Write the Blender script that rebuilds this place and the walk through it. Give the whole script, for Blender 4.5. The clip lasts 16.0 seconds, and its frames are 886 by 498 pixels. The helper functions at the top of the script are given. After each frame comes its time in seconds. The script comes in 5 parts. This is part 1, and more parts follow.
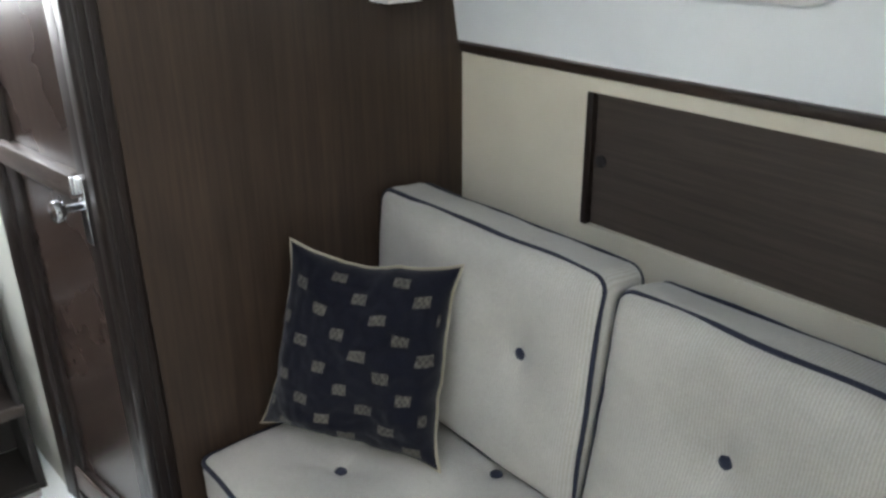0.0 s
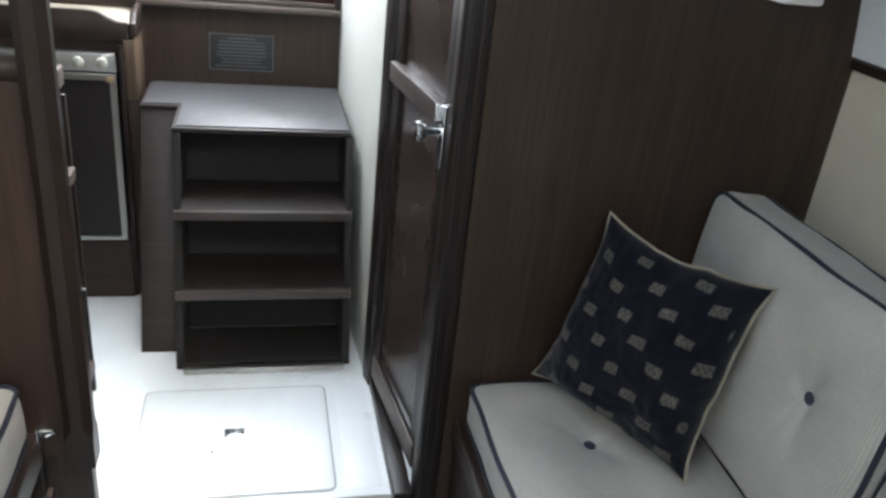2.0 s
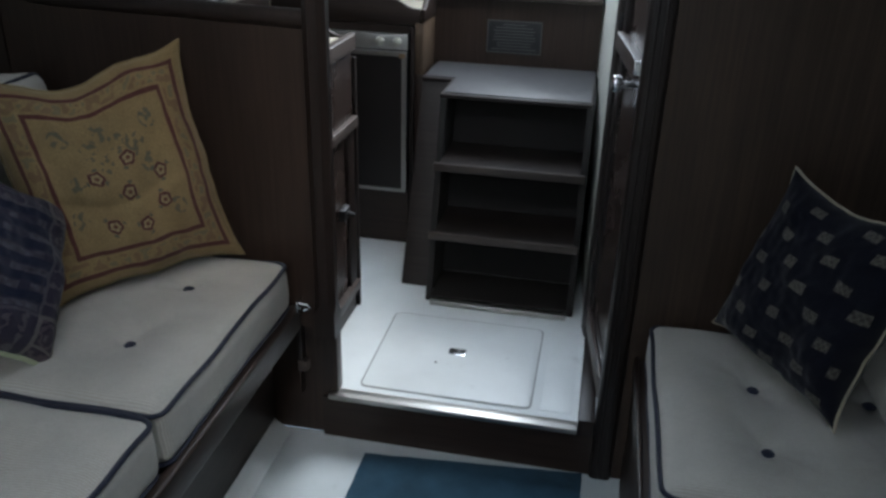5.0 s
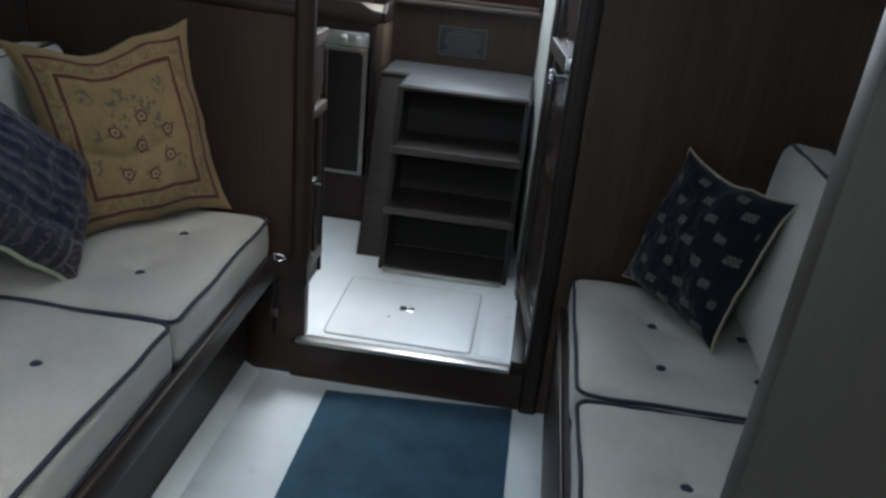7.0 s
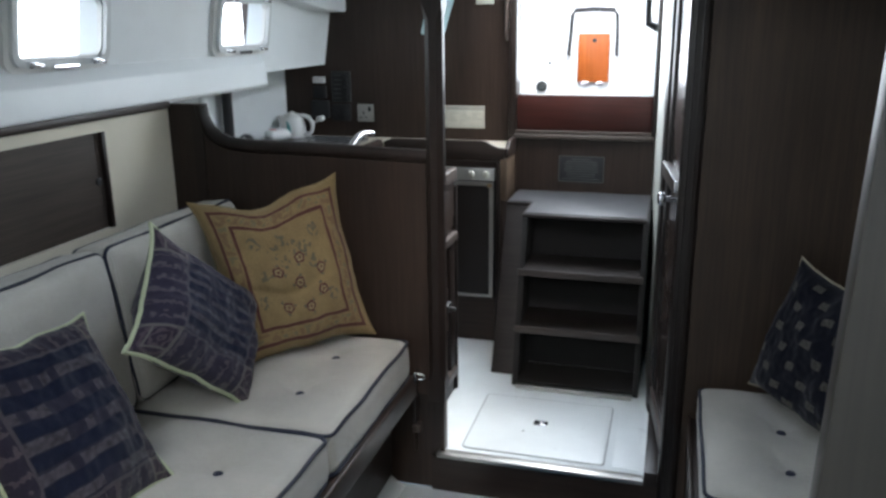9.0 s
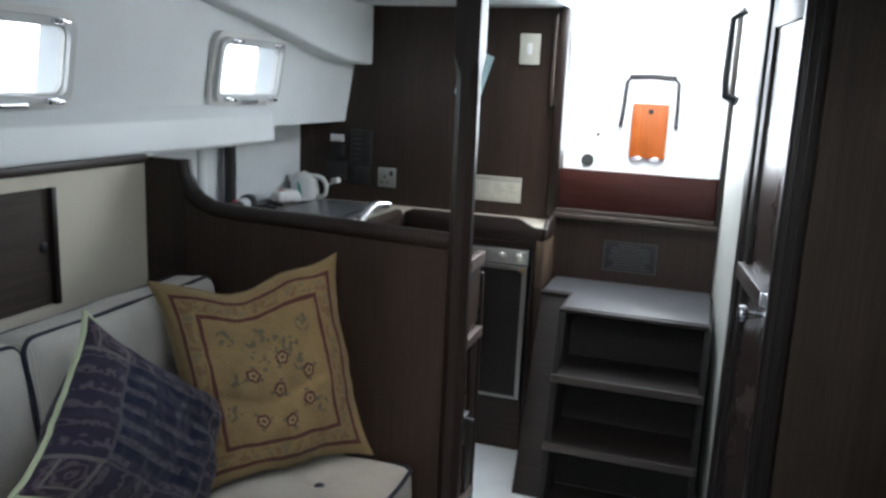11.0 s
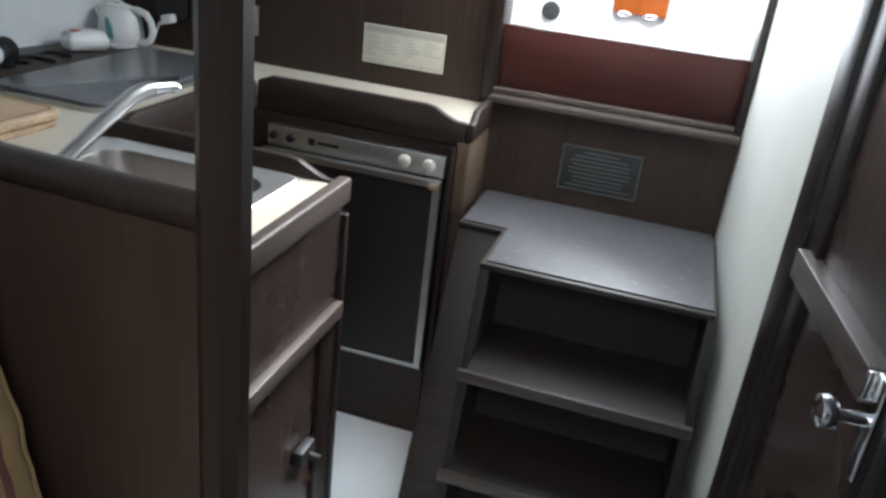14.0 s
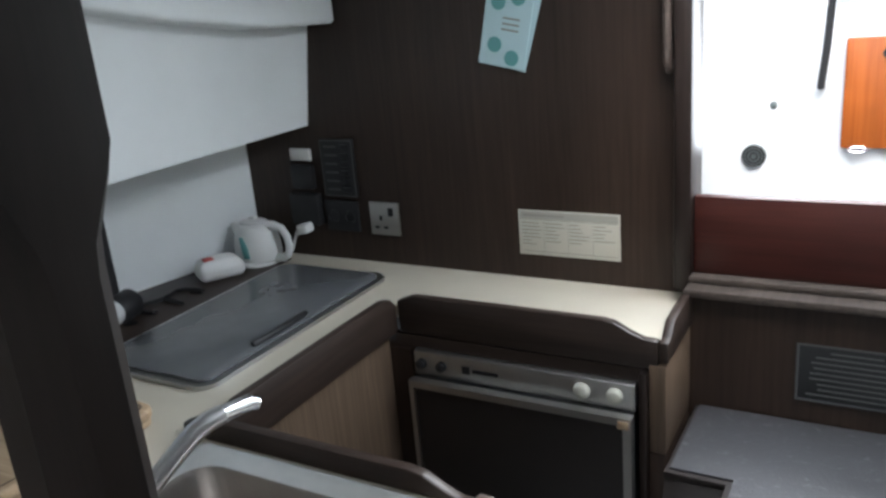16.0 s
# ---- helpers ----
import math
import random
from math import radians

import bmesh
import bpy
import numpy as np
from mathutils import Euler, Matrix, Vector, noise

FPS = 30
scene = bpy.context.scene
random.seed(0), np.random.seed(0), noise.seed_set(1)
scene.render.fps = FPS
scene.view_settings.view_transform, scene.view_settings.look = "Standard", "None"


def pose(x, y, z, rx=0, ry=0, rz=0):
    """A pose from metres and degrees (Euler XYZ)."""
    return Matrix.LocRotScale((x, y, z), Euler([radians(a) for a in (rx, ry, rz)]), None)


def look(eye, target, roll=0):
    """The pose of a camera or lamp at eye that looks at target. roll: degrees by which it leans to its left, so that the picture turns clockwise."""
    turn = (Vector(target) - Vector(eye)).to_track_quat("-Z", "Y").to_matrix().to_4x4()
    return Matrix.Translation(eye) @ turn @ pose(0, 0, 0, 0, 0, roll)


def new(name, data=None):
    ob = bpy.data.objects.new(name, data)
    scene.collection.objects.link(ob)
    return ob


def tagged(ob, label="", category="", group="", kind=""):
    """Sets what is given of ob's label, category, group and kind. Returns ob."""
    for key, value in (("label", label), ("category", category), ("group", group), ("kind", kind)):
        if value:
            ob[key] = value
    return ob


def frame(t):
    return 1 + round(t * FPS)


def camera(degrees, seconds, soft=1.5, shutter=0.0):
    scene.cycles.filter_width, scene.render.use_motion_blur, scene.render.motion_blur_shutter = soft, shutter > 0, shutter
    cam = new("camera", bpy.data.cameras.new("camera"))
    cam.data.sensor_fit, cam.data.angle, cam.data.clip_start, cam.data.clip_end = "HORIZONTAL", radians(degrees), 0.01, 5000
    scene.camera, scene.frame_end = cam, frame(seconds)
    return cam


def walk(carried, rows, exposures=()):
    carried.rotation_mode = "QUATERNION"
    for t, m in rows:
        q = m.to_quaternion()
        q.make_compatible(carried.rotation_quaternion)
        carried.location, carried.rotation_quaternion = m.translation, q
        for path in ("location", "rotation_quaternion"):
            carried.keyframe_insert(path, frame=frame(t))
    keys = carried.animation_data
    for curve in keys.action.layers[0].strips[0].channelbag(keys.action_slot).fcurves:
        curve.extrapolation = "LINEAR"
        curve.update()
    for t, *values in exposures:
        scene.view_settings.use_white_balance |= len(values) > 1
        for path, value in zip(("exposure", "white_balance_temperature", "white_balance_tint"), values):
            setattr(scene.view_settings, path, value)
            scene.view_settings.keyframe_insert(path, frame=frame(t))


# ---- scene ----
cam = camera(57.5, 16.0, soft=2.8)
PATH = [
    (0, (0.048, -1.458, 1.614), (1.219, -0.044, 0.82), -0.6),
    (0.5, (0.113, -1.439, 1.605), (1.066, 0.16, 0.874), -2.6),
    (1, (0.122, -1.446, 1.604), (0.848, 0.28, 0.902), 0.8),
    (1.5, (0.118, -1.458, 1.617), (0.609, 0.309, 0.82), 3.6),
    (2, (0.064, -1.523, 1.605), (0.51, 0.226, 0.742), 6.2),
    (2.5, (0.064, -1.532, 1.622), (0.376, 0.206, 0.683), 8.7),
    (3, (0.186, -1.514, 1.579), (0.066, 0.253, 0.65), 10.8),
    (3.5, (0.23, -1.585, 1.584), (0.119, 0.189, 0.667), 10.0),
    (4, (0.209, -1.675, 1.577), (0.239, 0.085, 0.628), 10.7),
    (4.5, (0.268, -1.764, 1.548), (0.184, -0.025, 0.564), 7.3),
    (5, (0.353, -1.859, 1.547), (0.015, -0.084, 0.69), 1.6),
    (5.2, (0.355, -1.879, 1.533), (0.052, -0.126, 0.619), 1.8),
    (7.5, (0.348, -2.415, 1.578), (0.176, -0.552, 0.872), 5.8),
    (8, (0.398, -2.5, 1.621), (0.147, -0.607, 1.027), 3.5),
    (8.5, (0.416, -2.51, 1.635), (0.019, -0.634, 1.068), 0.6),
    (10.8, (0.296, -2.047, 1.62), (-0.447, -0.235, 1.217), 1.6),
    (11, (0.275, -1.983, 1.616), (-0.328, -0.119, 1.213), 2.6),
    (11.5, (0.272, -1.789, 1.623), (-0.141, 0.115, 1.17), 3.9),
    (12, (0.244, -1.579, 1.623), (-0.323, 0.296, 1.219), 3.4),
    (12.5, (0.213, -1.46, 1.637), (-0.367, 0.4, 1.185), 4.0),
    (13, (0.118, -1.302, 1.609), (-0.093, 0.598, 1.02), 8.3),
    (13.5, (0.111, -1.096, 1.609), (-0.113, 0.755, 0.885), 8.2),
    (14, (0.145, -0.815, 1.586), (-0.308, 0.961, 0.787), 6.8),
    (14.5, (0.14, -0.694, 1.614), (-0.439, 1.074, 0.88), 6.3),
    (15, (0.042, -0.545, 1.64), (-0.643, 1.186, 0.907), 3.7),
    (15.5, (0.019, -0.436, 1.67), (-0.747, 1.267, 0.953), -0.8),
    (16, (0.045, -0.292, 1.737), (-0.918, 1.351, 1.124), -5.1),
]
EXPOSURES = [(0.0, 3.08, 6450, 10), (0.5, 3.15, 6400, 10), (1.5, 2.95, 6250, 10), (2.5, 2.25, 6150, 9), (3.5, 1.62, 5950, 8), (5.0, 1.30, 5800, 7), (7.5, 1.72, 5850, 7),
             (8.5, 1.92, 5950, 8), (11.0, 1.8, 6050, 9), (12.5, 1.6, 6050, 9), (14.0, 2.05, 6100, 9), (15.0, 2.05, 6100, 9), (16.0, 1.7, 6100, 10)]
walk(cam, [(t, look(eye, target, roll)) for t, eye, target, roll in PATH], EXPOSURES)

# ---- world and light ----
world = bpy.data.worlds.new("sky")
scene.world = world
world.use_nodes = True
wn = world.node_tree
sky = wn.nodes.new("ShaderNodeTexSky")
sky.sky_type, sky.sun_disc = "NISHITA", False
sky.sun_elevation, sky.sun_rotation = radians(50), radians(160)
sky.air_density, sky.dust_density = 1.0, 4.0
wn.nodes["Background"].inputs[1].default_value = 0.15
wn.links.new(sky.outputs[0], wn.nodes["Background"].inputs[0])
sun_data = bpy.data.lights.new("sun", "SUN")
sun_data.energy, sun_data.angle, sun_data.color = 1.5, radians(25), (1.0, 0.97, 0.92)
sun = new("sun", sun_data)
sun.matrix_world = look((0, 0, 0), (-0.22, -0.6, -0.77))


def daylight(name, at, target, width, height, watts):
    """Sky light through an opening."""
    d = bpy.data.lights.new(name, "AREA")
    d.shape, d.size, d.size_y, d.energy, d.color = "RECTANGLE", width, height, watts, (0.93, 0.97, 1.0)
    new(name, d).matrix_world = look(at, target)


daylight("companion_daylight", (0.01, 1.42, 1.62), (0.01, -1.0, 0.6), 0.6, 0.6, 3.0)
daylight("companion_hatch_daylight", (0.01, 1.04, 2.0), (0.01, 1.0, 0.0), 0.6, 0.6, 3.8)
# unseen saloon hatch: lamp and opening are added to brighten the saloon
daylight("added_saloon_daylight", (0.0, -0.95, 2.0), (0.0, -0.95, 0.0), 0.55, 0.55, 1.0)
daylight("fore_hatch_daylight", (0.0, -2.55, 2.0), (0.0, -2.5, 0.0), 0.5, 0.5, 3.8)


# ---- materials ----
class Nodes:
    """A small writer of node materials."""

    def __init__(self, name):
        self.mat = bpy.data.materials.new(name)
        self.mat.use_nodes = True
        self.tree = self.mat.node_tree
        self.shader = self.tree.nodes["Principled BSDF"]

    def add(self, kind, **inputs):
        n = self.tree.nodes.new(kind)
        for key, value in inputs.items():
            self.plug(n, key.replace("_", " "), value)
        return n

    def plug(self, n, key, value):
        if isinstance(value, bpy.types.NodeSocket):
            self.tree.links.new(value, n.inputs[key])
        else:
            n.inputs[key].default_value = value

    def set(self, **inputs):
        for key, value in inputs.items():
            self.plug(self.shader, key.replace("_", " "), value)
        return self

    def coords(self, scale=(1, 1, 1), shift=False):
        c = self.add("ShaderNodeTexCoord").outputs["Object"]
        m = self.add("ShaderNodeMapping", Vector=c, Scale=scale)
        if shift:
            r = self.add("ShaderNodeObjectInfo").outputs["Random"]
            s = self.add("ShaderNodeVectorMath", Vector=r)
            s.operation = "SCALE"
            s.inputs["Scale"].default_value = 7.0
            self.tree.links.new(s.outputs[0], m.inputs["Location"])
        return m.outputs[0]

    def noise(self, vector, scale, detail=4.0, rough=0.55, distort=0.0):
        return self.add("ShaderNodeTexNoise", Vector=vector, Scale=scale, Detail=detail, Roughness=rough, Distortion=distort).outputs[0]

    def ramp(self, fac, stops):
        r = self.add("ShaderNodeValToRGB", Fac=fac)
        while len(r.color_ramp.elements) < len(stops):
            r.color_ramp.elements.new(0.5)
        for e, (p, c) in zip(r.color_ramp.elements, stops):
            e.position, e.color = p, (*c, 1) if len(c) == 3 else c
        return r.outputs[0]

    def mix(self, fac, a, b, mode="MIX"):
        m = self.add("ShaderNodeMix")
        m.data_type, m.blend_type = "RGBA", mode
        for sock, v in ((m.inputs[0], fac), (m.inputs[6], a), (m.inputs[7], b)):
            if isinstance(v, bpy.types.NodeSocket):
                self.tree.links.new(v, sock)
            else:
                sock.default_value = (*v, 1) if isinstance(v, tuple) else v
        return m.outputs[2]

    def bump(self, height, strength, distance=0.002):
        b = self.add("ShaderNodeBump", Height=height, Strength=strength, Distance=distance)
        self.plug(self.shader, "Normal", b.outputs[0])
        return self


def wood(name, dark, light, rough=0.42, along="z", wear=0.35, gloss=0.32):
    """Veneer with grain along one axis, blotches and a satin varnish."""
    n = Nodes(name)
    fine = {"z": (70, 70, 2.2), "y": (70, 2.2, 70), "x": (2.2, 70, 70)}[along]
    broad = {"z": (9, 9, 0.6), "y": (9, 0.6, 9), "x": (0.6, 9, 9)}[along]
    g = n.noise(n.coords(fine, True), 1.6, 6, 0.62, 0.45)
    b = n.noise(n.coords(broad, True), 1.4, 3, 0.5, 0.7)
    stain = n.noise(n.coords((1, 1, 1)), 2.3, 4, 0.6)
    mid = tuple((p + q) / 2 for p, q in zip(dark, light))
    grain = n.ramp(g, [(0.26, dark), (0.52, mid), (0.78, light)])
    broadc = n.ramp(b, [(0.3, (0.72, 0.71, 0.71)), (0.7, (1.18, 1.16, 1.14))])
    col = n.mix(0.6, grain, broadc, "MULTIPLY")
    col = n.mix(wear, col, n.ramp(stain, [(0.35, (0.7, 0.68, 0.66)), (0.65, (1.25, 1.22, 1.2))]), "MULTIPLY")
    r = n.add("ShaderNodeMapRange", Value=stain)
    r.inputs[3].default_value, r.inputs[4].default_value = rough - 0.08, rough + 0.14
    return n.set(Base_Color=col, Roughness=r.outputs[0], Specular_IOR_Level=gloss).bump(g, 0.12, 0.001).mat


def painted(name, colour, rough=0.5, mottling=0.1, grain=60.0, bump=0.12, dirt=0.0, scuff=0.0):
    """Paint, gelcoat or vinyl: faint mottling at two scales and a fine texture."""
    n = Nodes(name)
    c = n.coords()
    a, b = n.noise(c, 3.0, 5, 0.6), n.noise(c, grain, 3, 0.6)
    lo = tuple(v * (1 - mottling) for v in colour)
    hi = tuple(min(v * (1 + mottling * 0.5), 0.95) for v in colour)
    col = n.ramp(a, [(0.3, lo), (0.7, hi)])
    if dirt:
        d = n.noise(c, 11.0, 8, 0.72)
        col = n.mix(n.ramp(d, [(0.60, (0, 0, 0)), (0.74, (dirt, dirt, dirt))]), col, tuple(v * 0.45 for v in colour))
    if scuff:
        d = n.noise(n.coords((1.0, 1.6, 1.0)), 34.0, 9, 0.75, 0.5)
        col = n.mix(n.ramp(d, [(0.565, (0, 0, 0)), (0.66, (scuff, scuff, scuff))]), col, tuple(min(v * 3.2, 0.8) for v in colour))
    return n.set(Base_Color=col, Roughness=rough).bump(b, bump, 0.002).mat


def metal(name, colour, rough=0.25, brushed=(1, 1, 1)):
    n = Nodes(name)
    s = n.noise(n.coords(brushed), 40, 4, 0.6)
    blot = n.noise(n.coords(), 9, 5, 0.65)
    r = n.ramp(s, [(0.3, (rough * 0.94,) * 3), (0.7, (rough * 1.08,) * 3)])
    col = n.ramp(blot, [(0.3, tuple(v * 0.82 for v in colour)), (0.7, colour)])
    return n.set(Base_Color=col, Metallic=1.0, Roughness=r).mat


def cloth(name, colour, ribs=0.0, rough=0.95, blotch=0.12):
    """Woven cloth; ribs: how strong a fine corded rib across it is."""
    n = Nodes(name)
    c = n.coords()
    a, b = n.noise(c, 6, 5, 0.65), n.noise(c, 260, 2, 0.5)
    col = n.ramp(a, [(0.28, tuple(v * (1 - blotch) for v in colour)), (0.72, tuple(v * (1 + blotch * 0.6) for v in colour))])
    height = b
    if ribs:
        w = n.add("ShaderNodeTexWave", Vector=c, Scale=55.0, Distortion=1.2, Detail=2.0)
        w.bands_direction = "Y"
        w.inputs["Detail Scale"].default_value = 3.0
        col = n.mix(ribs, col, n.ramp(w.outputs[1], [(0.2, (0.72, 0.72, 0.72)), (0.7, (1.1, 1.1, 1.1))]), "MULTIPLY")
        height = w.outputs[1]
    col = n.mix(0.35, col, n.ramp(b, [(0.3, (0.75, 0.75, 0.75)), (0.7, (1.15, 1.15, 1.15))]), "MULTIPLY")
    return n.set(Base_Color=col, Roughness=rough, Specular_IOR_Level=0.15, Sheen_Weight=0.15).bump(height, 0.4, 0.0015).mat


def patterned(name):
    """Printed or woven cloth whose design is carried on the mesh."""
    n = Nodes(name)
    a = n.add("ShaderNodeVertexColor")
    a.layer_name = "pattern"
    weave = n.noise(n.coords(), 330, 2, 0.5)
    big = n.noise(n.coords(), 7, 5, 0.6)
    col = n.mix(0.5, a.outputs[0], n.ramp(weave, [(0.3, (0.6, 0.6, 0.6)), (0.7, (1.25, 1.25, 1.25))]), "MULTIPLY")
    col = n.mix(0.5, col, n.ramp(big, [(0.3, (0.8, 0.8, 0.8)), (0.7, (1.12, 1.12, 1.12))]), "MULTIPLY")
    return n.set(Base_Color=col, Roughness=0.95, Specular_IOR_Level=0.12, Sheen_Weight=0.1).bump(weave, 0.5, 0.0015).mat


def plain(name, colour, rough=0.5, metallic=0.0):
    return Nodes(name).set(Base_Color=(*colour, 1), Roughness=rough, Metallic=metallic).mat


TEAK = wood("dark teak veneer", (0.0185, 0.0114, 0.0084), (0.044, 0.0280, 0.0202), 0.40)
BULKHEAD = wood("warm brown bulkhead veneer", (0.025, 0.0164, 0.0112), (0.058, 0.0385, 0.0262), 0.40, "z", 0.5)
HALFTEAK = wood("deep brown half bulkhead veneer", (0.0148, 0.0094, 0.0071), (0.037, 0.0236, 0.0172), 0.42, "z", 0.45)
TEAK_H = wood("dark teak lengthwise", (0.018, 0.0118, 0.0092), (0.043, 0.029, 0.022), 0.42, "y")
TEAK_X = wood("dark teak crosswise", (0.018, 0.0118, 0.0092), (0.043, 0.029, 0.022), 0.42, "x")
POST = wood("varnished post", (0.0095, 0.0064, 0.0053), (0.021, 0.0140, 0.0115), 0.36)
DOOR = wood("door veneer", (0.026, 0.0175, 0.0145), (0.060, 0.042, 0.035), 0.24)
WORN = wood("worn rail", (0.040, 0.031, 0.027), (0.115, 0.093, 0.082), 0.38, "y", 0.6)
LIGHTWOOD = wood("light veneer", (0.075, 0.050, 0.033), (0.15, 0.105, 0.07), 0.45)
STEP = wood("step boards", (0.018, 0.0144, 0.0128), (0.036, 0.029, 0.026), 0.45, "x")
LOCKER = wood("grey brown locker board", (0.040, 0.032, 0.027), (0.078, 0.063, 0.053), 0.45, "y")
# darker copy of the step boards: shade of the open recesses put into the colour
STEPSHADE = painted("step boards with recess shade in the colour", (0.013, 0.011, 0.0098), 0.8, 0.25)
FOREWALL = wood("grey satin veneer", (0.021, 0.0185, 0.0155), (0.033, 0.0285, 0.024), 0.42, "z", 0.4, 0.5)
MAHOGANY = wood("red mahogany", (0.023, 0.0062, 0.0048), (0.050, 0.0135, 0.0100), 0.34, "x", 0.6)
ORANGE = wood("orange varnished ply", (0.34, 0.080, 0.012), (0.46, 0.130, 0.022), 0.45, "z", 0.8)
SPONGE = cloth("orange sponge cloth", (0.50, 0.20, 0.05))
BEECH = wood("chopping board", (0.36, 0.25, 0.15), (0.58, 0.44, 0.29), 0.5, "x")
GRP = painted("white gelcoat", (0.74, 0.77, 0.78), 0.42, 0.06)
CREAM = painted("cream vinyl lining", (0.62, 0.58, 0.47), 0.6, 0.08, 120)
CREAMWALL = painted("off white wall lining", (0.56, 0.56, 0.50), 0.5, 0.08, 120, 0.12, 0.25)
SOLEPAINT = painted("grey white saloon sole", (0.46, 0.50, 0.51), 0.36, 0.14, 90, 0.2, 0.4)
GREYGREEN = painted("grey green plastic", (0.10, 0.125, 0.125), 0.5)
RIM = painted("clear grey rim", (0.66, 0.68, 0.68), 0.18, 0.1)
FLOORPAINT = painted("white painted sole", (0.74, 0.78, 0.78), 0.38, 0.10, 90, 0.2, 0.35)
LAMINATE = painted("cream laminate", (0.53, 0.485, 0.39), 0.38, 0.08, 60, 0.12, 0.2)
LINO = painted("grey step covering", (0.060, 0.059, 0.061), 0.45, 0.35, 150, 0.5, 0.35, 0.5)
STEEL = metal("stainless steel", (0.52, 0.515, 0.51), 0.30)
CHROME = metal("chrome", (0.86, 0.87, 0.89), 0.2)
ALU = metal("anodised aluminium", (0.56, 0.55, 0.52), 0.38, (12, 1, 1))
BRASS = metal("brass", (0.70, 0.48, 0.20), 0.25)
GLASSLID = painted("dark glass lid", (0.13, 0.135, 0.14), 0.26, 0.25, 30, 0.02)
BLACK = painted("black plastic", (0.013, 0.013, 0.0145), 0.5, 0.2)
WHITEPLASTIC = painted("white plastic", (0.72, 0.72, 0.70), 0.4, 0.05)
PAPER = painted("paper", (0.50, 0.485, 0.41), 0.8, 0.12)
INK = plain("grey print", (0.24, 0.23, 0.20), 0.8)
PALEINK = plain("pale lettering", (0.07, 0.07, 0.068), 0.6)
PLAQUE = painted("black plaque", (0.012, 0.0125, 0.013), 0.7, 0.2)
FABRIC = cloth("corded oatmeal cloth", (0.43, 0.415, 0.370), 0.4)
PIPING = cloth("navy piping", (0.022, 0.025, 0.040))
BEIGEPIPE = cloth("beige piping", (0.30, 0.27, 0.20))
MUSTARDPIPE = cloth("mustard piping", (0.19, 0.14, 0.065))
LIMEPIPE = cloth("pale green piping", (0.40, 0.44, 0.29))
BUTTON = cloth("navy button", (0.03, 0.035, 0.055))
PATTERN = patterned("patterned cloth")
CARPET = cloth("blue carpet", (0.022, 0.055, 0.085), 0.0, 0.98, 0.35)
WHITEPANEL = painted("cable panel", (0.62, 0.62, 0.60), 0.5)
REDPLASTIC = plain("red plastic", (0.45, 0.03, 0.03), 0.4)
TEAL = plain("teal print", (0.10, 0.28, 0.27), 0.5)
LEAFLET = painted("pale blue leaflet", (0.42, 0.56, 0.58), 0.35, 0.1)
WATER = painted("harbour water", (0.16, 0.18, 0.18), 0.15, 0.3, 4, 0.6)

glass_nodes = Nodes("port glass")
glass_nodes.set(Base_Color=(1, 1, 1, 1), Roughness=0.02, Transmission_Weight=1.0, IOR=1.02)
GLASS = glass_nodes.mat


# ---- mesh helpers ----
def link(name, bm, material, parent=None, smooth=True):
    me = bpy.data.meshes.new(name)
    bmesh.ops.recalc_face_normals(bm, faces=bm.faces)
    bm.to_mesh(me)
    bm.free()
    me.materials.append(material)
    if smooth:
        me.shade_smooth()
        me.set_sharp_from_angle(angle=radians(38))
    ob = new(name, me)
    if parent:
        ob.parent = parent
        ob.matrix_parent_inverse = parent.matrix_world.inverted() if parent.parent is None else Matrix()
    return ob


def part(name, bm, material, parent, label=""):
    ob = link(name, bm, material)
    ob.parent = parent
    if parent.type == "EMPTY":
        ob.matrix_parent_inverse = Matrix.Translation(-parent.location)
    return tagged(ob, label) if label else ob


def thing(name, at, label, category, group="", kind=""):
    ob = new(name)
    ob.location, ob.empty_display_size = at, 0.1
    return tagged(ob, label, category, group, kind)


def solid(name, bm, material, label, category="", group="", kind=""):
    return tagged(link(name, bm, material), label, category, group, kind)


def box(x0, x1, y0, y1, z0, z1, bevel=0.0, seg=2):
    bm = bmesh.new()
    bmesh.ops.create_cube(bm, size=1)
    for v in bm.verts:
        v.co = Vector(((x0 + x1) / 2 + v.co.x * (x1 - x0), (y0 + y1) / 2 + v.co.y * (y1 - y0), (z0 + z1) / 2 + v.co.z * (z1 - z0)))
    if bevel:
        bmesh.ops.bevel(bm, geom=bm.edges[:], offset=bevel, segments=seg, affect="EDGES", profile=0.5)
    return bm


def prism(points, axis, a, b, bevel=0.0, seg=2):
    """A polygon drawn in the plane across an axis, drawn out from a to b. x: points are (y, z); y: (x, z); z: (x, y)."""
    def place(p, h):
        return {"x": (h, p[0], p[1]), "y": (p[0], h, p[1]), "z": (p[0], p[1], h)}[axis]
    bm = bmesh.new()
    lo = [bm.verts.new(place(p, a)) for p in points]
    hi = [bm.verts.new(place(p, b)) for p in points]
    bm.faces.new(lo)
    bm.faces.new(hi[::-1])
    for i in range(len(points)):
        j = (i + 1) % len(points)
        bm.faces.new((lo[i], hi[i], hi[j], lo[j]))
    bmesh.ops.recalc_face_normals(bm, faces=bm.faces)
    if bevel:
        bmesh.ops.bevel(bm, geom=bm.edges[:], offset=bevel, segments=seg, affect="EDGES", profile=0.5)
    return bm


def moved(bm, m):
    bmesh.ops.transform(bm, matrix=m, verts=bm.verts)
    return bm


def joined(*bms):
    out = bmesh.new()
    for b in bms:
        me = bpy.data.meshes.new("tmp")
        b.to_mesh(me)
        b.free()
        out.from_mesh(me)
        bpy.data.meshes.remove(me)
    return out


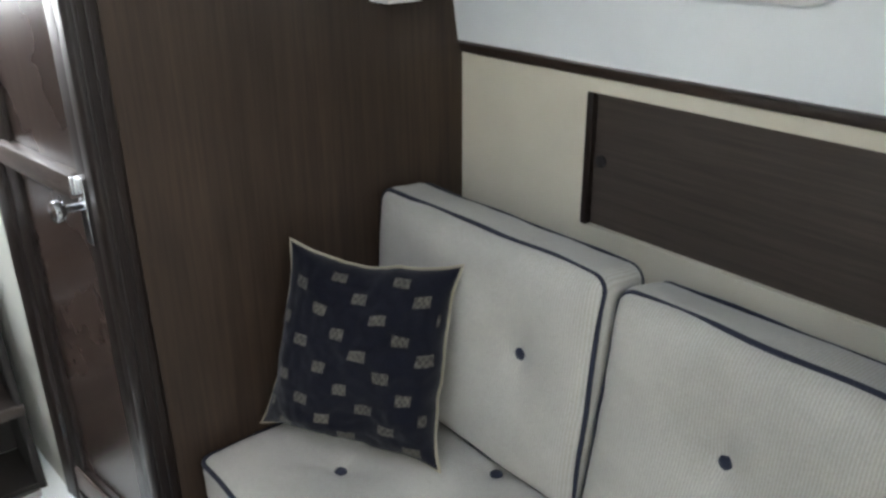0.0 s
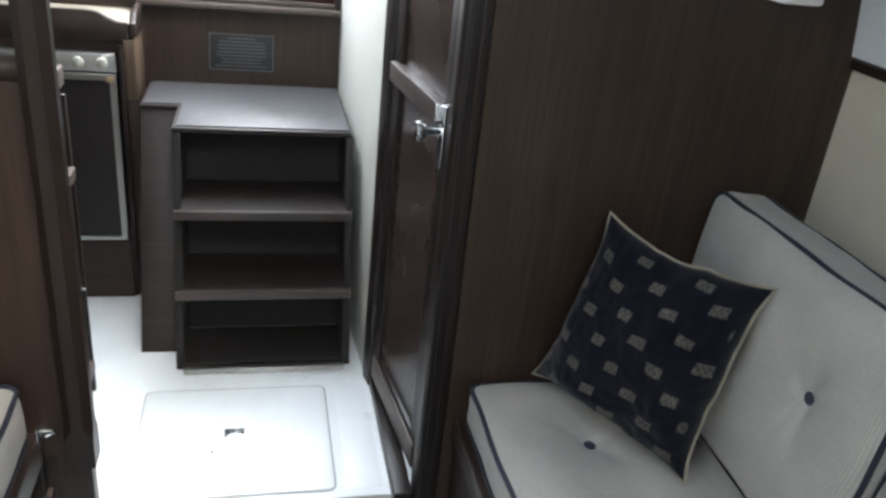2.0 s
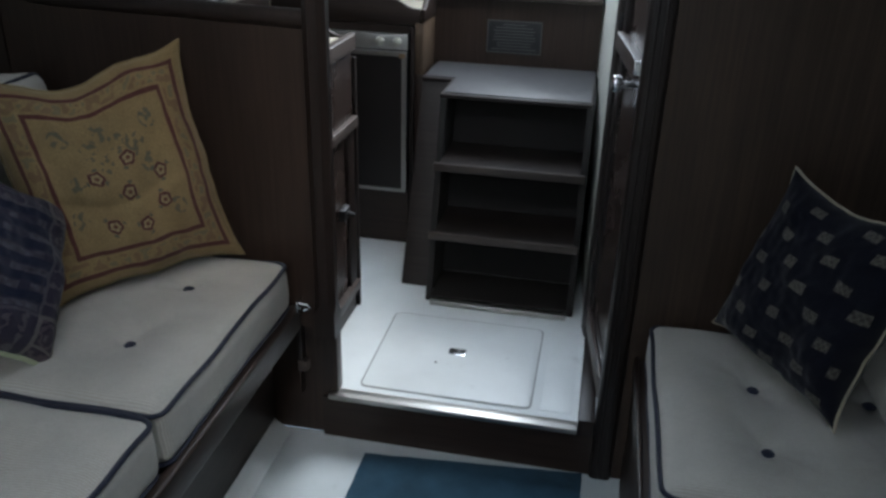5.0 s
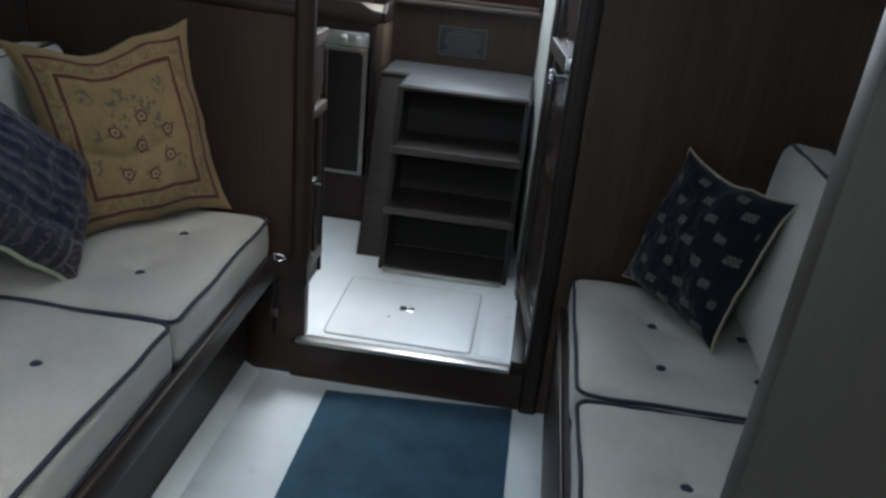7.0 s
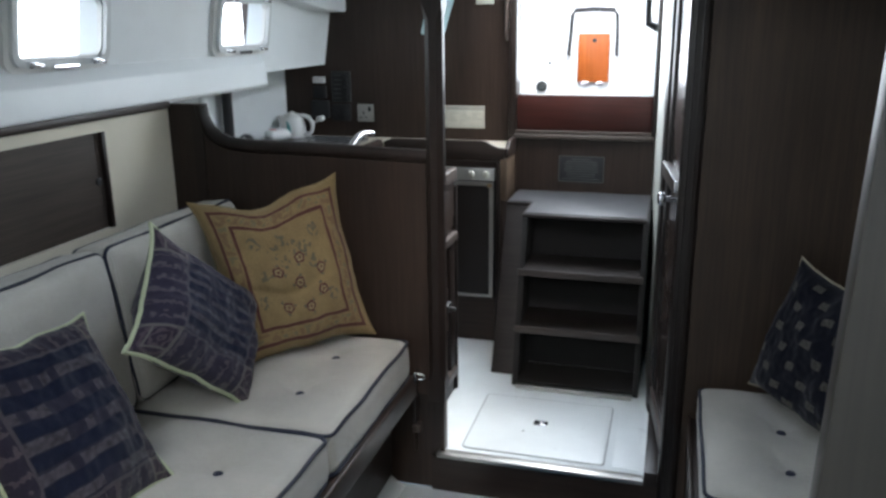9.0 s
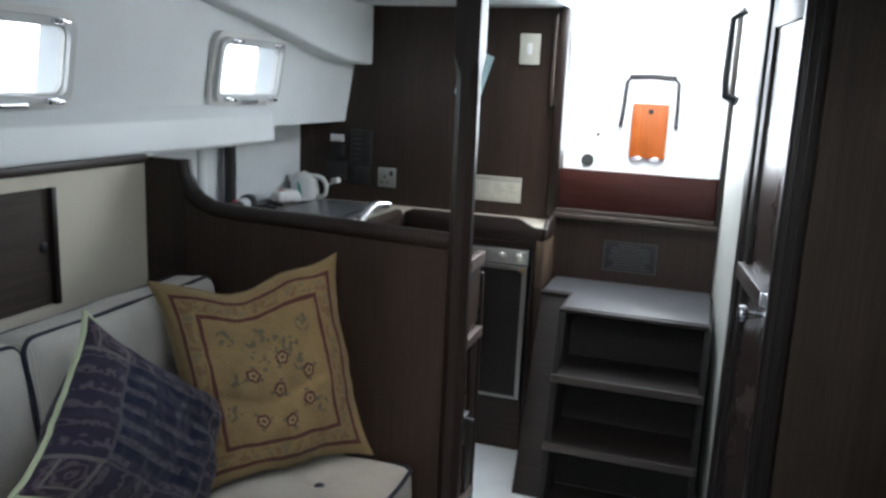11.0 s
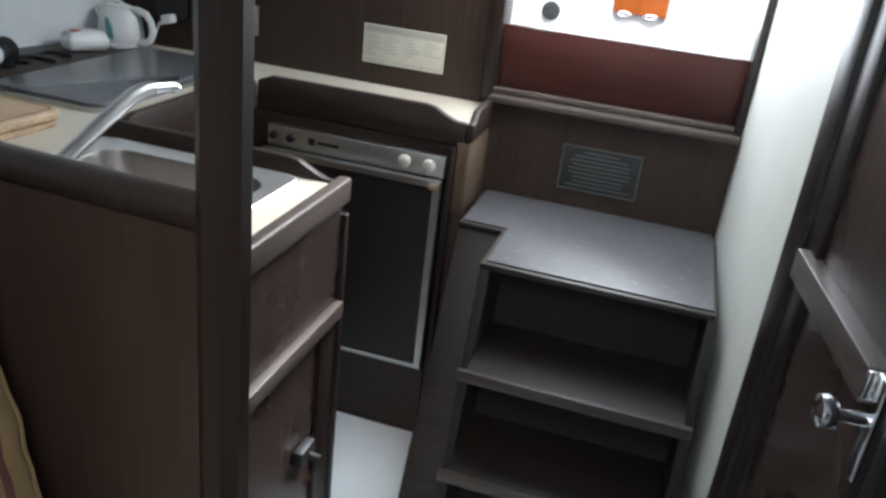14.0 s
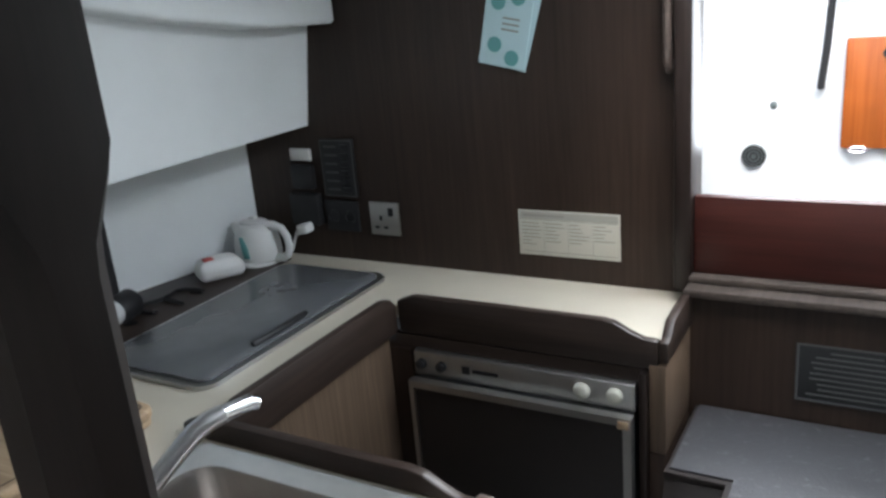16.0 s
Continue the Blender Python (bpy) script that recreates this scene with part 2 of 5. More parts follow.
def tube(points, r, n=10, closed=False):
    """A round bar along a line of points."""
    bm = bmesh.new()
    pts = [Vector(p) for p in points]
    rings, side = [], None
    for i, p in enumerate(pts):
        a = pts[i - 1] if (i or closed) else p
        b = pts[(i + 1) % len(pts)] if (i < len(pts) - 1 or closed) else p
        d = (b - a).normalized()
        if side is None:
            side = d.orthogonal().normalized()
        side = (side - d * side.dot(d)).normalized()
        up = d.cross(side)
        rad = r[i] if isinstance(r, (list, tuple)) else r
        rings.append([bm.verts.new(p + rad * (math.cos(t) * side + math.sin(t) * up)) for t in np.linspace(0, 2 * math.pi, n, endpoint=False)])
    for i in range(len(rings) if closed else len(rings) - 1):
        a, b = rings[i], rings[(i + 1) % len(rings)]
        for k in range(n):
            bm.faces.new((a[k], a[(k + 1) % n], b[(k + 1) % n], b[k]))
    if not closed:
        bm.faces.new(rings[0][::-1])
        bm.faces.new(rings[-1])
    return bm


def lathe(profile, centre, axis="z", n=24):
    """A turned shape: profile of (radius, height)."""
    bm = bmesh.new()
    rings = []
    for r, h in profile:
        ring = []
        for t in np.linspace(0, 2 * math.pi, n, endpoint=False):
            u, v = r * math.cos(t), r * math.sin(t)
            p = {"z": (u, v, h), "y": (u, h, v), "x": (h, u, v)}[axis]
            ring.append(bm.verts.new(Vector(centre) + Vector(p)))
        rings.append(ring)
    for a, b in zip(rings, rings[1:]):
        for k in range(n):
            bm.faces.new((a[k], a[(k + 1) % n], b[(k + 1) % n], b[k]))
    bm.faces.new(rings[0][::-1])
    bm.faces.new(rings[-1])
    return bm


def rounded_rect(w, h, r, n=6):
    """Points of a rounded rectangle round the origin."""
    out = []
    for cx, cy, a0 in ((w / 2 - r, h / 2 - r, 0), (-w / 2 + r, h / 2 - r, 90), (-w / 2 + r, -h / 2 + r, 180), (w / 2 - r, -h / 2 + r, 270)):
        for k in range(n + 1):
            a = radians(a0 + 90 * k / n)
            out.append((cx + r * math.cos(a), cy + r * math.sin(a)))
    return out


def frame_bar(outer, inner, axis, a, b):
    """A flat ring between two outlines of as many points, with depth."""
    def place(p, h):
        return {"x": (h, p[0], p[1]), "y": (p[0], h, p[1]), "z": (p[0], p[1], h)}[axis]
    bm = bmesh.new()
    q = [[bm.verts.new(place(p, h)) for p in line] for line, h in ((outer, a), (outer, b), (inner, b), (inner, a))]
    for i in range(4):
        s, t = q[i], q[(i + 1) % 4]
        for k in range(len(outer)):
            m = (k + 1) % len(outer)
            bm.faces.new((s[k], s[m], t[m], t[k]))
    return bm


def holed_wall(axis, a, b, u0, u1, v0, v1, holes):
    """A wall slab across an axis from a to b, with rectangular holes (u0, u1, v0, v1)."""
    us = sorted({u0, u1, *(h[0] for h in holes), *(h[1] for h in holes)})
    vs = sorted({v0, v1, *(h[2] for h in holes), *(h[3] for h in holes)})
    def solid_cell(i, j):
        if not (0 <= i < len(us) - 1 and 0 <= j < len(vs) - 1):
            return False
        cu, cv = (us[i] + us[i + 1]) / 2, (vs[j] + vs[j + 1]) / 2
        return not any(h[0] < cu < h[1] and h[2] < cv < h[3] for h in holes)
    def place(u, v, h):
        return {"x": (h, u, v), "y": (u, h, v), "z": (u, v, h)}[axis]
    bm = bmesh.new()
    vert = {}
    def vt(i, j, h):
        if (i, j, h) not in vert:
            vert[(i, j, h)] = bm.verts.new(place(us[i], vs[j], h))
        return vert[(i, j, h)]
    for i in range(len(us) - 1):
        for j in range(len(vs) - 1):
            if not solid_cell(i, j):
                continue
            for h in (a, b):
                bm.faces.new((vt(i, j, h), vt(i + 1, j, h), vt(i + 1, j + 1, h), vt(i, j + 1, h)))
            for di, dj, p, q in ((-1, 0, (i, j), (i, j + 1)), (1, 0, (i + 1, j), (i + 1, j + 1)), (0, -1, (i, j), (i + 1, j)), (0, 1, (i, j + 1), (i + 1, j + 1))):
                if not solid_cell(i + di, j + dj):
                    bm.faces.new((vt(*p, a), vt(*q, a), vt(*q, b), vt(*p, b)))
    return bm


def sloped(bm, foot_z, lean):
    """Leans a side wall: x moves by lean for each metre above foot_z."""
    for v in bm.verts:
        v.co.x += lean * (v.co.z - foot_z)
    return bm


# ---- measures of the cabin ----
SOLE, GALLEY, ROOF = 0.0, 0.15, 1.93
PORT, STB = -1.25, 1.31
FWD, AFT = -1.64, 1.36
PTRIM, STRIM = 1.372, 1.302

# pale overcast distance
glow = Nodes("overcast distance")
glow.set(Base_Color=(0, 0, 0, 1), Emission_Color=(0.93, 0.97, 1.0, 1), Emission_Strength=1.6)
dist = lathe([(300.0, -1.3), (300.0, 160.0)], (0, 0, 0), "z", 48)
for f in [f for f in dist.faces if len(f.verts) > 4]:
    dist.faces.remove(f)

# ---- shell: soles, walls, deckhead ----
solid("backdrop", dist, glow.mat, "pale overcast sky above the harbour water", "sky", kind="structure")
solid("water", box(-400, 400, -400, 400, -1.35, -1.25), WATER, "grey harbour water round the boat", "water", kind="structure")
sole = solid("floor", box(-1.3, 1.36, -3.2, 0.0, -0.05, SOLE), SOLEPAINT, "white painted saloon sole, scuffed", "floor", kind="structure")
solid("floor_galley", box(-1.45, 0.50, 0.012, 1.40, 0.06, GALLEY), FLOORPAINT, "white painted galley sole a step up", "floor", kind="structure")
solid("wall_forward", box(-1.6, 1.6, -3.26, -3.2, -0.05, 2.0), GRP, "white gelcoat forward wall", "wall", kind="structure")
solid("wall_fore_port", box(-1.6, -0.72, FWD - 0.03, FWD, 0.0, ROOF), TEAK, "dark teak partition forward of the settee", "wall", kind="structure")
fore = solid("wall_fore_starboard", prism([(0.540, 0.0), (1.62, 0.0), (1.62, ROOF), (0.606, ROOF)], "y", FWD - 0.035, FWD, 0.002, 2), FOREWALL, "grey-brown satin wood partition forward of the settee", "wall", kind="structure")
solid("wall_fore_side_port", box(-0.76, -0.72, -3.2, FWD - 0.03, 0.0, ROOF), CREAM, "cream lined passage wall", "wall", kind="structure")
solid("wall_fore_side_starboard", box(0.80, 0.84, -3.2, FWD - 0.035, 0.0, ROOF), CREAM, "cream lined passage wall", "wall", kind="structure")

# starboard bulkhead beside the passage
solid("wall_bulkhead_starboard", box(0.455, 1.62, -0.012, 0.018, -0.05, ROOF), BULKHEAD, "dark teak veneered bulkhead", "wall", kind="structure")
solid("trim_doorway", prism([(0.438, 0.0185), (0.438, -0.018), (0.446, -0.028), (0.490, -0.028), (0.498, -0.021), (0.498, -0.0125), (0.4545, -0.0125), (0.4545, 0.0185)], "z", 0.0, ROOF, 0.003), POST, "dark varnished doorway post", "trim", kind="structure")
for bx in (0.458, 0.478):
    solid("trim_doorway_bead", box(bx - 0.003, bx + 0.003, -0.0325, -0.0275, 0.01, ROOF, 0.0015), POST, "dark raised bead on the doorway post", "trim", kind="structure")
solid("trim_floor_fillet", prism([(-0.4995, 0.0005), (-0.4995, 0.035), (-0.478, 0.018), (-0.445, 0.0005)], "y", FWD + 0.01, -0.014, 0.002), FLOORPAINT, "white painted fillet along the settee base", "trim", kind="structure")
solid("baseboard", box(-0.345, 0.47, -0.012, 0.012, 0.0, 0.136), TEAK_X, "dark teak riser of the galley step", "baseboard", kind="structure")
solid("trim_step_edge", box(-0.325, 0.3915, -0.022, 0.02, 0.136, 0.1535, 0.004), ALU, "worn pale metal nosing on the galley step", "trim", kind="structure")

# cream side linings with locker openings, trim above
LOCK_Y0, LOCK_Y1 = -1.40, -0.40
solid("wall_port", holed_wall("x", PORT - 0.035, PORT, FWD, -0.065, 0.0, PTRIM - 0.012, [(LOCK_Y0, LOCK_Y1, 1.025, 1.322)]), CREAM, "cream vinyl side lining with a locker opening", "wall", kind="structure")
solid("wall_starboard", holed_wall("x", STB, STB + 0.035, FWD, -0.012, 0.0, STRIM - 0.012, [(LOCK_Y0, LOCK_Y1, 0.973, 1.257)]), CREAM, "cream vinyl side lining with a locker opening", "wall", kind="structure")
solid("trim_port", box(PORT - 0.03, PORT + 0.014, FWD, -0.065, PTRIM - 0.014, PTRIM + 0.010, 0.005), TEAK_H, "dark wooden trim under the coachroof side", "trim", kind="structure")
solid("trim_starboard", box(STB - 0.014, STB + 0.03, FWD, -0.014, STRIM - 0.012, STRIM + 0.008, 0.004), TEAK_H, "dark wooden trim under the coachroof side", "trim", kind="structure")

# coachroof sides with the ports
WIN_Z0, WIN_Z1 = 1.545, 1.715
PORT_WINS = [(-0.70, -0.35), (0.305, 0.672)]
STB_WINS = [(-0.86, -0.53)]
lean_p = 0.16
c = holed_wall("x", -0.07, 0.0, FWD, AFT, 1.428, ROOF, [(a, b, WIN_Z0, WIN_Z1) for a, b in PORT_WINS])
solid("wall_coach_port", moved(sloped(c, 1.4, lean_p), Matrix.Translation((-1.30, 0, 0))), GRP, "white gelcoat coachroof side with ports", "wall", kind="structure")
c = holed_wall("x", 0.0, 0.07, FWD, -0.014, 1.316, ROOF, [(a, b, 1.50, 1.67) for a, b in STB_WINS])
solid("wall_coach_starboard", moved(sloped(c, 1.32, -lean_p), Matrix.Translation((1.295, 0, 0))), GRP, "white gelcoat coachroof side with a port", "wall", kind="structure")
# moulded lip that hangs under the port side
solid("trim_moulding", prism([(-1.335, 1.382), (-1.262, 1.372), (-1.246, 1.384), (-1.256, 1.47), (-1.292, 1.53), (-1.335, 1.53)], "y", FWD, 0.66, 0.006, 3), GRP, "white gelcoat moulding under the ports", "trim", kind="structure")
# headliner with its overhang
solid("wall_headliner_port", prism([(-0.2, 1.88), (0.494, 1.783), (0.85, 1.722), (1.112, 1.686), (AFT - 0.002, 1.678), (AFT - 0.002, ROOF), (FWD, ROOF), (FWD, 1.90)], "x", -1.30, -1.165, 0.012, 3), GRP, "white moulded headliner overhang", "wall", kind="structure")
# the middle hole, over the saloon, is an unseen hatch added for light
deck = solid("ceiling", holed_wall("z", ROOF, ROOF + 0.05, -1.75, 1.75, -3.26, AFT + 0.03, [(-0.31, 0.33, 0.72, AFT + 0.03), (-0.29, 0.29, -1.24, -0.66), (-0.27, 0.27, -2.82, -2.28)]), GRP, "white gelcoat deckhead with open hatches, the saloon one added", "ceiling", kind="structure")

# galley bulkhead, hull side, companionway
solid("wall_bulkhead_aft", box(-1.74, -0.312, AFT, AFT + 0.03, 0.06, ROOF), TEAK, "dark teak veneered galley bulkhead", "wall", kind="structure")
solid("wall_bulkhead_aft_starboard", box(0.325, 1.62, AFT - 0.02, AFT + 0.03, 0.06, ROOF), CREAMWALL, "off-white bulkhead", "wall", kind="structure")
solid("wall_hull_port", prism([(-1.66, -0.06), (-1.655, 0.45), (-1.625, 0.95), (-1.52, AFT), (-1.58, AFT), (-1.69, 0.95), (-1.71, -0.06)], "z", 0.9, 1.46), GRP, "white hull side behind the galley", "wall", kind="structure")
solid("wall_hull_rib", tube([(-1.640, 0.76, 1.071), (-1.640, 0.76, 1.431)], 0.026, 14), GRP, "white rounded rib on the hull side", "wall", kind="structure")
solid("wall_hull_soffit", box(-1.70, -1.30, -0.06, AFT, 1.432, 1.452), GRP, "white underside of the side deck", "wall", kind="structure")
solid("wall_hull_end", box(-1.70, -1.252, -0.06, -0.031, 0.0, 1.411), GRP, "white end of the hull side", "wall", kind="structure")
solid("wall_passage", prism([(0.384, 0.545), (0.336, AFT - 0.02), (0.40, AFT - 0.02), (0.44, 0.545)], "z", 0.06, ROOF), CREAMWALL, "off-white lined wall beside the steps, faintly stained", "wall", kind="structure")
solid("wall_heads_back", box(0.45, 1.62, 0.9, 0.94, 0.06, ROOF), CREAMWALL, "plain white wall of the closed compartment", "wall", kind="structure")

# companionway: lower panel, sill, washboard, posts
solid("wall_companion", box(-0.312, 0.335, 1.285, 1.325, 0.15, 1.098), TEAK, "dark teak panel under the companionway", "wall", kind="structure")
solid("trim_sill", joined(box(-0.312, 0.334, 1.262, 1.36, 1.098, 1.116, 0.004), box(-0.312, 0.334, 1.30, 1.36, 1.1165, 1.132, 0.004)), LOCKER, "worn grey-brown companionway sill with a groove", "trim", kind="structure")
solid("trim_companion_post", box(-0.342, -0.306, 1.30, 1.40, 1.10, ROOF, 0.006), POST, "dark companionway post", "trim", kind="structure")
solid("trim_companion_post_starboard", box(0.318, 0.3355, 1.29, 1.40, 1.10, ROOF, 0.004), STEP, "grey-brown companionway slide", "trim", kind="structure")
wash = thing("washboard", (0, 1.33, 1.132), "red mahogany washboard standing in the companionway", "washboard")
part("board", box(-0.305, 0.318, 1.322, 1.345, 1.1325, 1.296, 0.003), MAHOGANY, wash)

# ---- outside the companionway ----
cock = solid("cockpit_bulkhead", box(-1.2, 1.2, 1.66, 1.70, 0.5, 1.86), GRP, "white gelcoat cockpit moulding outside the companionway", "cockpit", kind="structure")
solid("cockpit_deck", box(-1.2, 1.2, 1.392, 1.66, 0.9, 0.94), GRP, "white gelcoat bridge deck", "cockpit", kind="structure")


def ring(centre, r, thick, axis="y", n=24, squash=1.0):
    c = Vector(centre)
    pts = []
    for t in np.linspace(0, 2 * math.pi, n, endpoint=False):
        u, v = r * math.cos(t), r * squash * math.sin(t)
        pts.append(c + Vector({"y": (u, 0, v), "z": (u, v, 0), "x": (0, u, v)}[axis]))
    return tube(pts, thick, 8, True)


board = thing("varnished_board", (0.01, 1.65, 1.33), "orange varnished plywood board with a finger hole on white gelcoat", "board")
outer = rounded_rect(0.152, 0.234, 0.006, 5)
part("panel", moved(prism(outer, "y", -0.008, 0.008, 0.002), Matrix.Translation((0.012, 1.648, 1.449))), ORANGE, board)
part("finger_hole", lathe([(0.0105, 0), (0.0105, 0.002), (0.006, 0.003)], (0.015, 1.6375, 1.533), "y"), BLACK, board, "dark finger hole")
for x in (-0.030, 0.046):
    part("ring_pull", ring((x, 1.637, 1.330), 0.019, 0.0022, "y", 20, 0.32), CHROME, board, "bright metal ring")
rail = thing("grab_rail", (0.01, 1.65, 1.47), "dark grey metal hoop rail with a black padded top", "rail")
part("hoop", tube([(-0.108, 1.62, 1.465), (-0.100, 1.62, 1.55), (-0.095, 1.62, 1.655), (-0.08, 1.62, 1.672), (0.01, 1.62, 1.677), (0.105, 1.62, 1.672), (0.121, 1.62, 1.655), (0.124, 1.62, 1.55), (0.124, 1.62, 1.465)], 0.0078, 10), BLACK, rail)
part("grip", tube([(-0.085, 1.618, 1.677), (0.01, 1.618, 1.681), (0.11, 1.618, 1.676)], 0.0105, 10), BLACK, rail, "black padded grip")
for x in (-0.108, 0.124):
    part("foot", tube([(x, 1.62, 1.468), (x, 1.66, 1.462)], 0.006, 8), BLACK, rail)
vent = thing("round_fitting", (-0.243, 1.655, 1.317), "small grey-green round deck fitting with rings", "fitting")
part("flange", lathe([(0.027, 0.0), (0.027, -0.006), (0.022, -0.010), (0.004, -0.008)], (-0.243, 1.66, 1.308), "y"), GREYGREEN, vent)
for r in (0.008, 0.016, 0.023):
    part("groove_ring", ring((-0.243, 1.650, 1.308), r, 0.0022), BLACK, vent)
stud = thing("snap_stud", (-0.19, 1.655, 1.42), "small dark snap stud on white gelcoat", "stud")
part("cap", lathe([(0.008, 0), (0.008, -0.004), (0.004, -0.007)], (-0.205, 1.66, 1.425), "y", 14), GREYGREEN, stud)

# ---- ports ----
def port_light(y0, y1, z0, z1, x, lean, side, foot):
    """A cast alloy opening port: frame, glass, dogs and hinges. side: +1 opens towards +x."""
    yc, zc = (y0 + y1) / 2, (z0 + z1) / 2
    t = thing("port_light", (x, yc, z0), "small rectangular opening port with a clear frame and metal dogs", "window", "cabin ports")
    w, h = y1 - y0, z1 - z0

    def put(bm):
        return moved(bm, Matrix.Translation((x + lean * (zc - foot), yc, zc)) @ Matrix.Rotation(math.atan(lean), 4, "Y"))
    part("frame", put(frame_bar(rounded_rect(w + 0.07, h + 0.07, 0.045), rounded_rect(w - 0.01, h - 0.01, 0.028), "x", 0.0, 0.016 * side)), WHITEPLASTIC, t, "white plastic port frame")
    rim = part("hinged_rim", put(frame_bar(rounded_rect(w + 0.035, h + 0.035, 0.035), rounded_rect(w - 0.004, h - 0.004, 0.025), "x", 0.017 * side, 0.030 * side)), RIM, t, "pale grey hinged rim")
    pane = part("pane", put(prism(rounded_rect(w - 0.006, h - 0.006, 0.025), "x", -0.006 * side, 0.0)), GLASS, rim, "clear glass pane")
    pane.visible_shadow = False
    for u, v in ((-0.36, -0.56), (0.36, -0.56), (-0.36, 0.56), (0.36, 0.56)):
        dog = part("dog", put(joined(moved(box(-0.014, 0.014, -0.02, 0.02, -0.008, 0.008, 0.003), Matrix.Translation((0.026 * side, u * w, v * h))), tube([(0.02 * side, u * w, v * h), (0.045 * side, u * w, v * h)], 0.006, 8), moved(box(-0.005, 0.005, -0.018, 0.018, -0.005, 0.005, 0.002), Matrix.Translation((0.046 * side, u * w + 0.006, v * h))))), CHROME, rim, "metal dog")
    part("hinge", put(tube([(0.03 * side, -0.05, -h * 0.62), (0.03 * side, 0.05, -h * 0.62)], 0.008, 8)), CHROME, t)
    return t


for a, b in PORT_WINS:
    port_light(a, b, WIN_Z0, WIN_Z1, -1.30, lean_p, 1, 1.4)
for a, b in STB_WINS:
    port_light(a, b, 1.50, 1.67, 1.295, -lean_p, -1, 1.32)


# ---- lockers in the side linings ----
def side_locker(x, side, z0, z1):
    t = thing("side_locker", (x, (LOCK_Y0 + LOCK_Y1) / 2, z0), "grey-brown sliding locker door in the cream lining", "locker", "side lockers")
    d = 0.012 * side
    part("sliding_door", box(*sorted((x + d, x + 2.2 * d)), LOCK_Y0 + 0.001, LOCK_Y1 - 0.001, z0 + 0.001, z1 - 0.001), LOCKER, t)
    part("end_bead", box(*sorted((x - 0.003 * side, x + d)), LOCK_Y1 - 0.016, LOCK_Y1 + 0.001, z0, z1, 0.002), POST, t, "dark wooden edge bead")
    part("finger_pull", lathe([(0.013, 0.0), (0.013, -0.004 * side), (0.009, -0.006 * side)], (x + d, LOCK_Y1 - 0.035, (z0 + z1) / 2 + 0.0), "x", 18), BLACK, t, "black round finger pull")


side_locker(PORT, -1, 1.025, 1.322)
side_locker(STB, 1, 0.973, 1.257)

# ---- half bulkhead and post between saloon and galley ----
half = thing("half_bulkhead", (-0.8, 0, 0), "dark teak half bulkhead with a rounded cap rail", "partition", kind="structure")
prof = [(PORT - 0.002, 0.40), (-0.312, 0.40), (-0.312, 1.212), (-0.60, 1.220), (-0.94, 1.226), (-1.03, 1.234), (-1.08, 1.252), (-1.118, 1.30), (-1.135, 1.37), (-1.135, 1.372), (PORT - 0.002, 1.372)]
part("panel", prism(prof, "y", -0.062, -0.03), HALFTEAK, half)
cap = [(-0.312, 1.218), (-0.48, 1.222), (-0.60, 1.226), (-0.72, 1.230), (-0.86, 1.232), (-0.96, 1.234), (-1.03, 1.240), (-1.075, 1.258), (-1.105, 1.285), (-1.125, 1.325), (-1.134, 1.37)]
part("cap_rail", tube([(x, -0.048, z) for x, z in cap], 0.024, 12), POST, half, "dark varnished cap rail")
part("lining_strip", box(-1.16, -1.12, -0.068, -0.0625, 0.6, 1.372), POST, half)
POST_X, POST_Y, POST_S = -0.294, -0.0815, 0.056


def post_mesh():
    """A square post whose four corners are chamfered and run out into square ends with a curved stop."""
    bm = bmesh.new()
    rows = [(0.40, 0.001, 0.0), (0.47, 0.001, 0.0), (0.485, 0.008, 0.0), (0.50, 0.0165, 0.0), (1.625, 0.0165, 0.0), (1.641, 0.0145, 0.0), (1.655, 0.010, 0.001), (1.669, 0.005, 0.002), (1.685, 0.001, 0.003), (ROOF, 0.001, 0.003)]
    rings = []
    for z, c, grow in rows:
        h = POST_S / 2 + grow
        rings.append([bm.verts.new((POST_X + x, POST_Y + y, z)) for x, y in ((h, -h + c), (h, h - c), (h - c, h), (-h + c, h), (-h, h - c), (-h, -h + c), (-h + c, -h), (h - c, -h))])
    for p, q in zip(rings, rings[1:]):
        for k in range(8):
            bm.faces.new((p[k], p[(k + 1) % 8], q[(k + 1) % 8], q[k]))
    bm.faces.new(rings[0][::-1])
    bm.faces.new(rings[-1])
    return bm


post = solid("trim_post", post_mesh(), POST, "dark varnished chamfered post at the passage", "post", kind="structure")
solid("trim_post_foot", box(-0.52, -0.300, 0.0, 0.043, 0.0, 0.3995, 0.004), TEAK, "dark wooden foot of the half bulkhead", "trim", kind="structure")
hold = thing("door_holdback", (-0.35, -0.05, 0.45), "small worn metal hook and eye on the settee front", "hook")
part("plate", box(-0.376, -0.371, -0.10, -0.06, 0.455, 0.495, 0.002), CHROME, hold)
part("hook", tube([(-0.370, -0.085, 0.485), (-0.350, -0.080, 0.480), (-0.345, -0.07, 0.465), (-0.355, -0.06, 0.455), (-0.368, -0.065, 0.452)], 0.004, 8), CHROME, hold)

# ---- door to the closed compartment ----
ang = math.atan2(-0.121, 1.0)


def on_door(bm):
    return moved(bm, Matrix.Translation((0.464, 0.021, 0)) @ Matrix.Rotation(-ang, 4, "Z"))


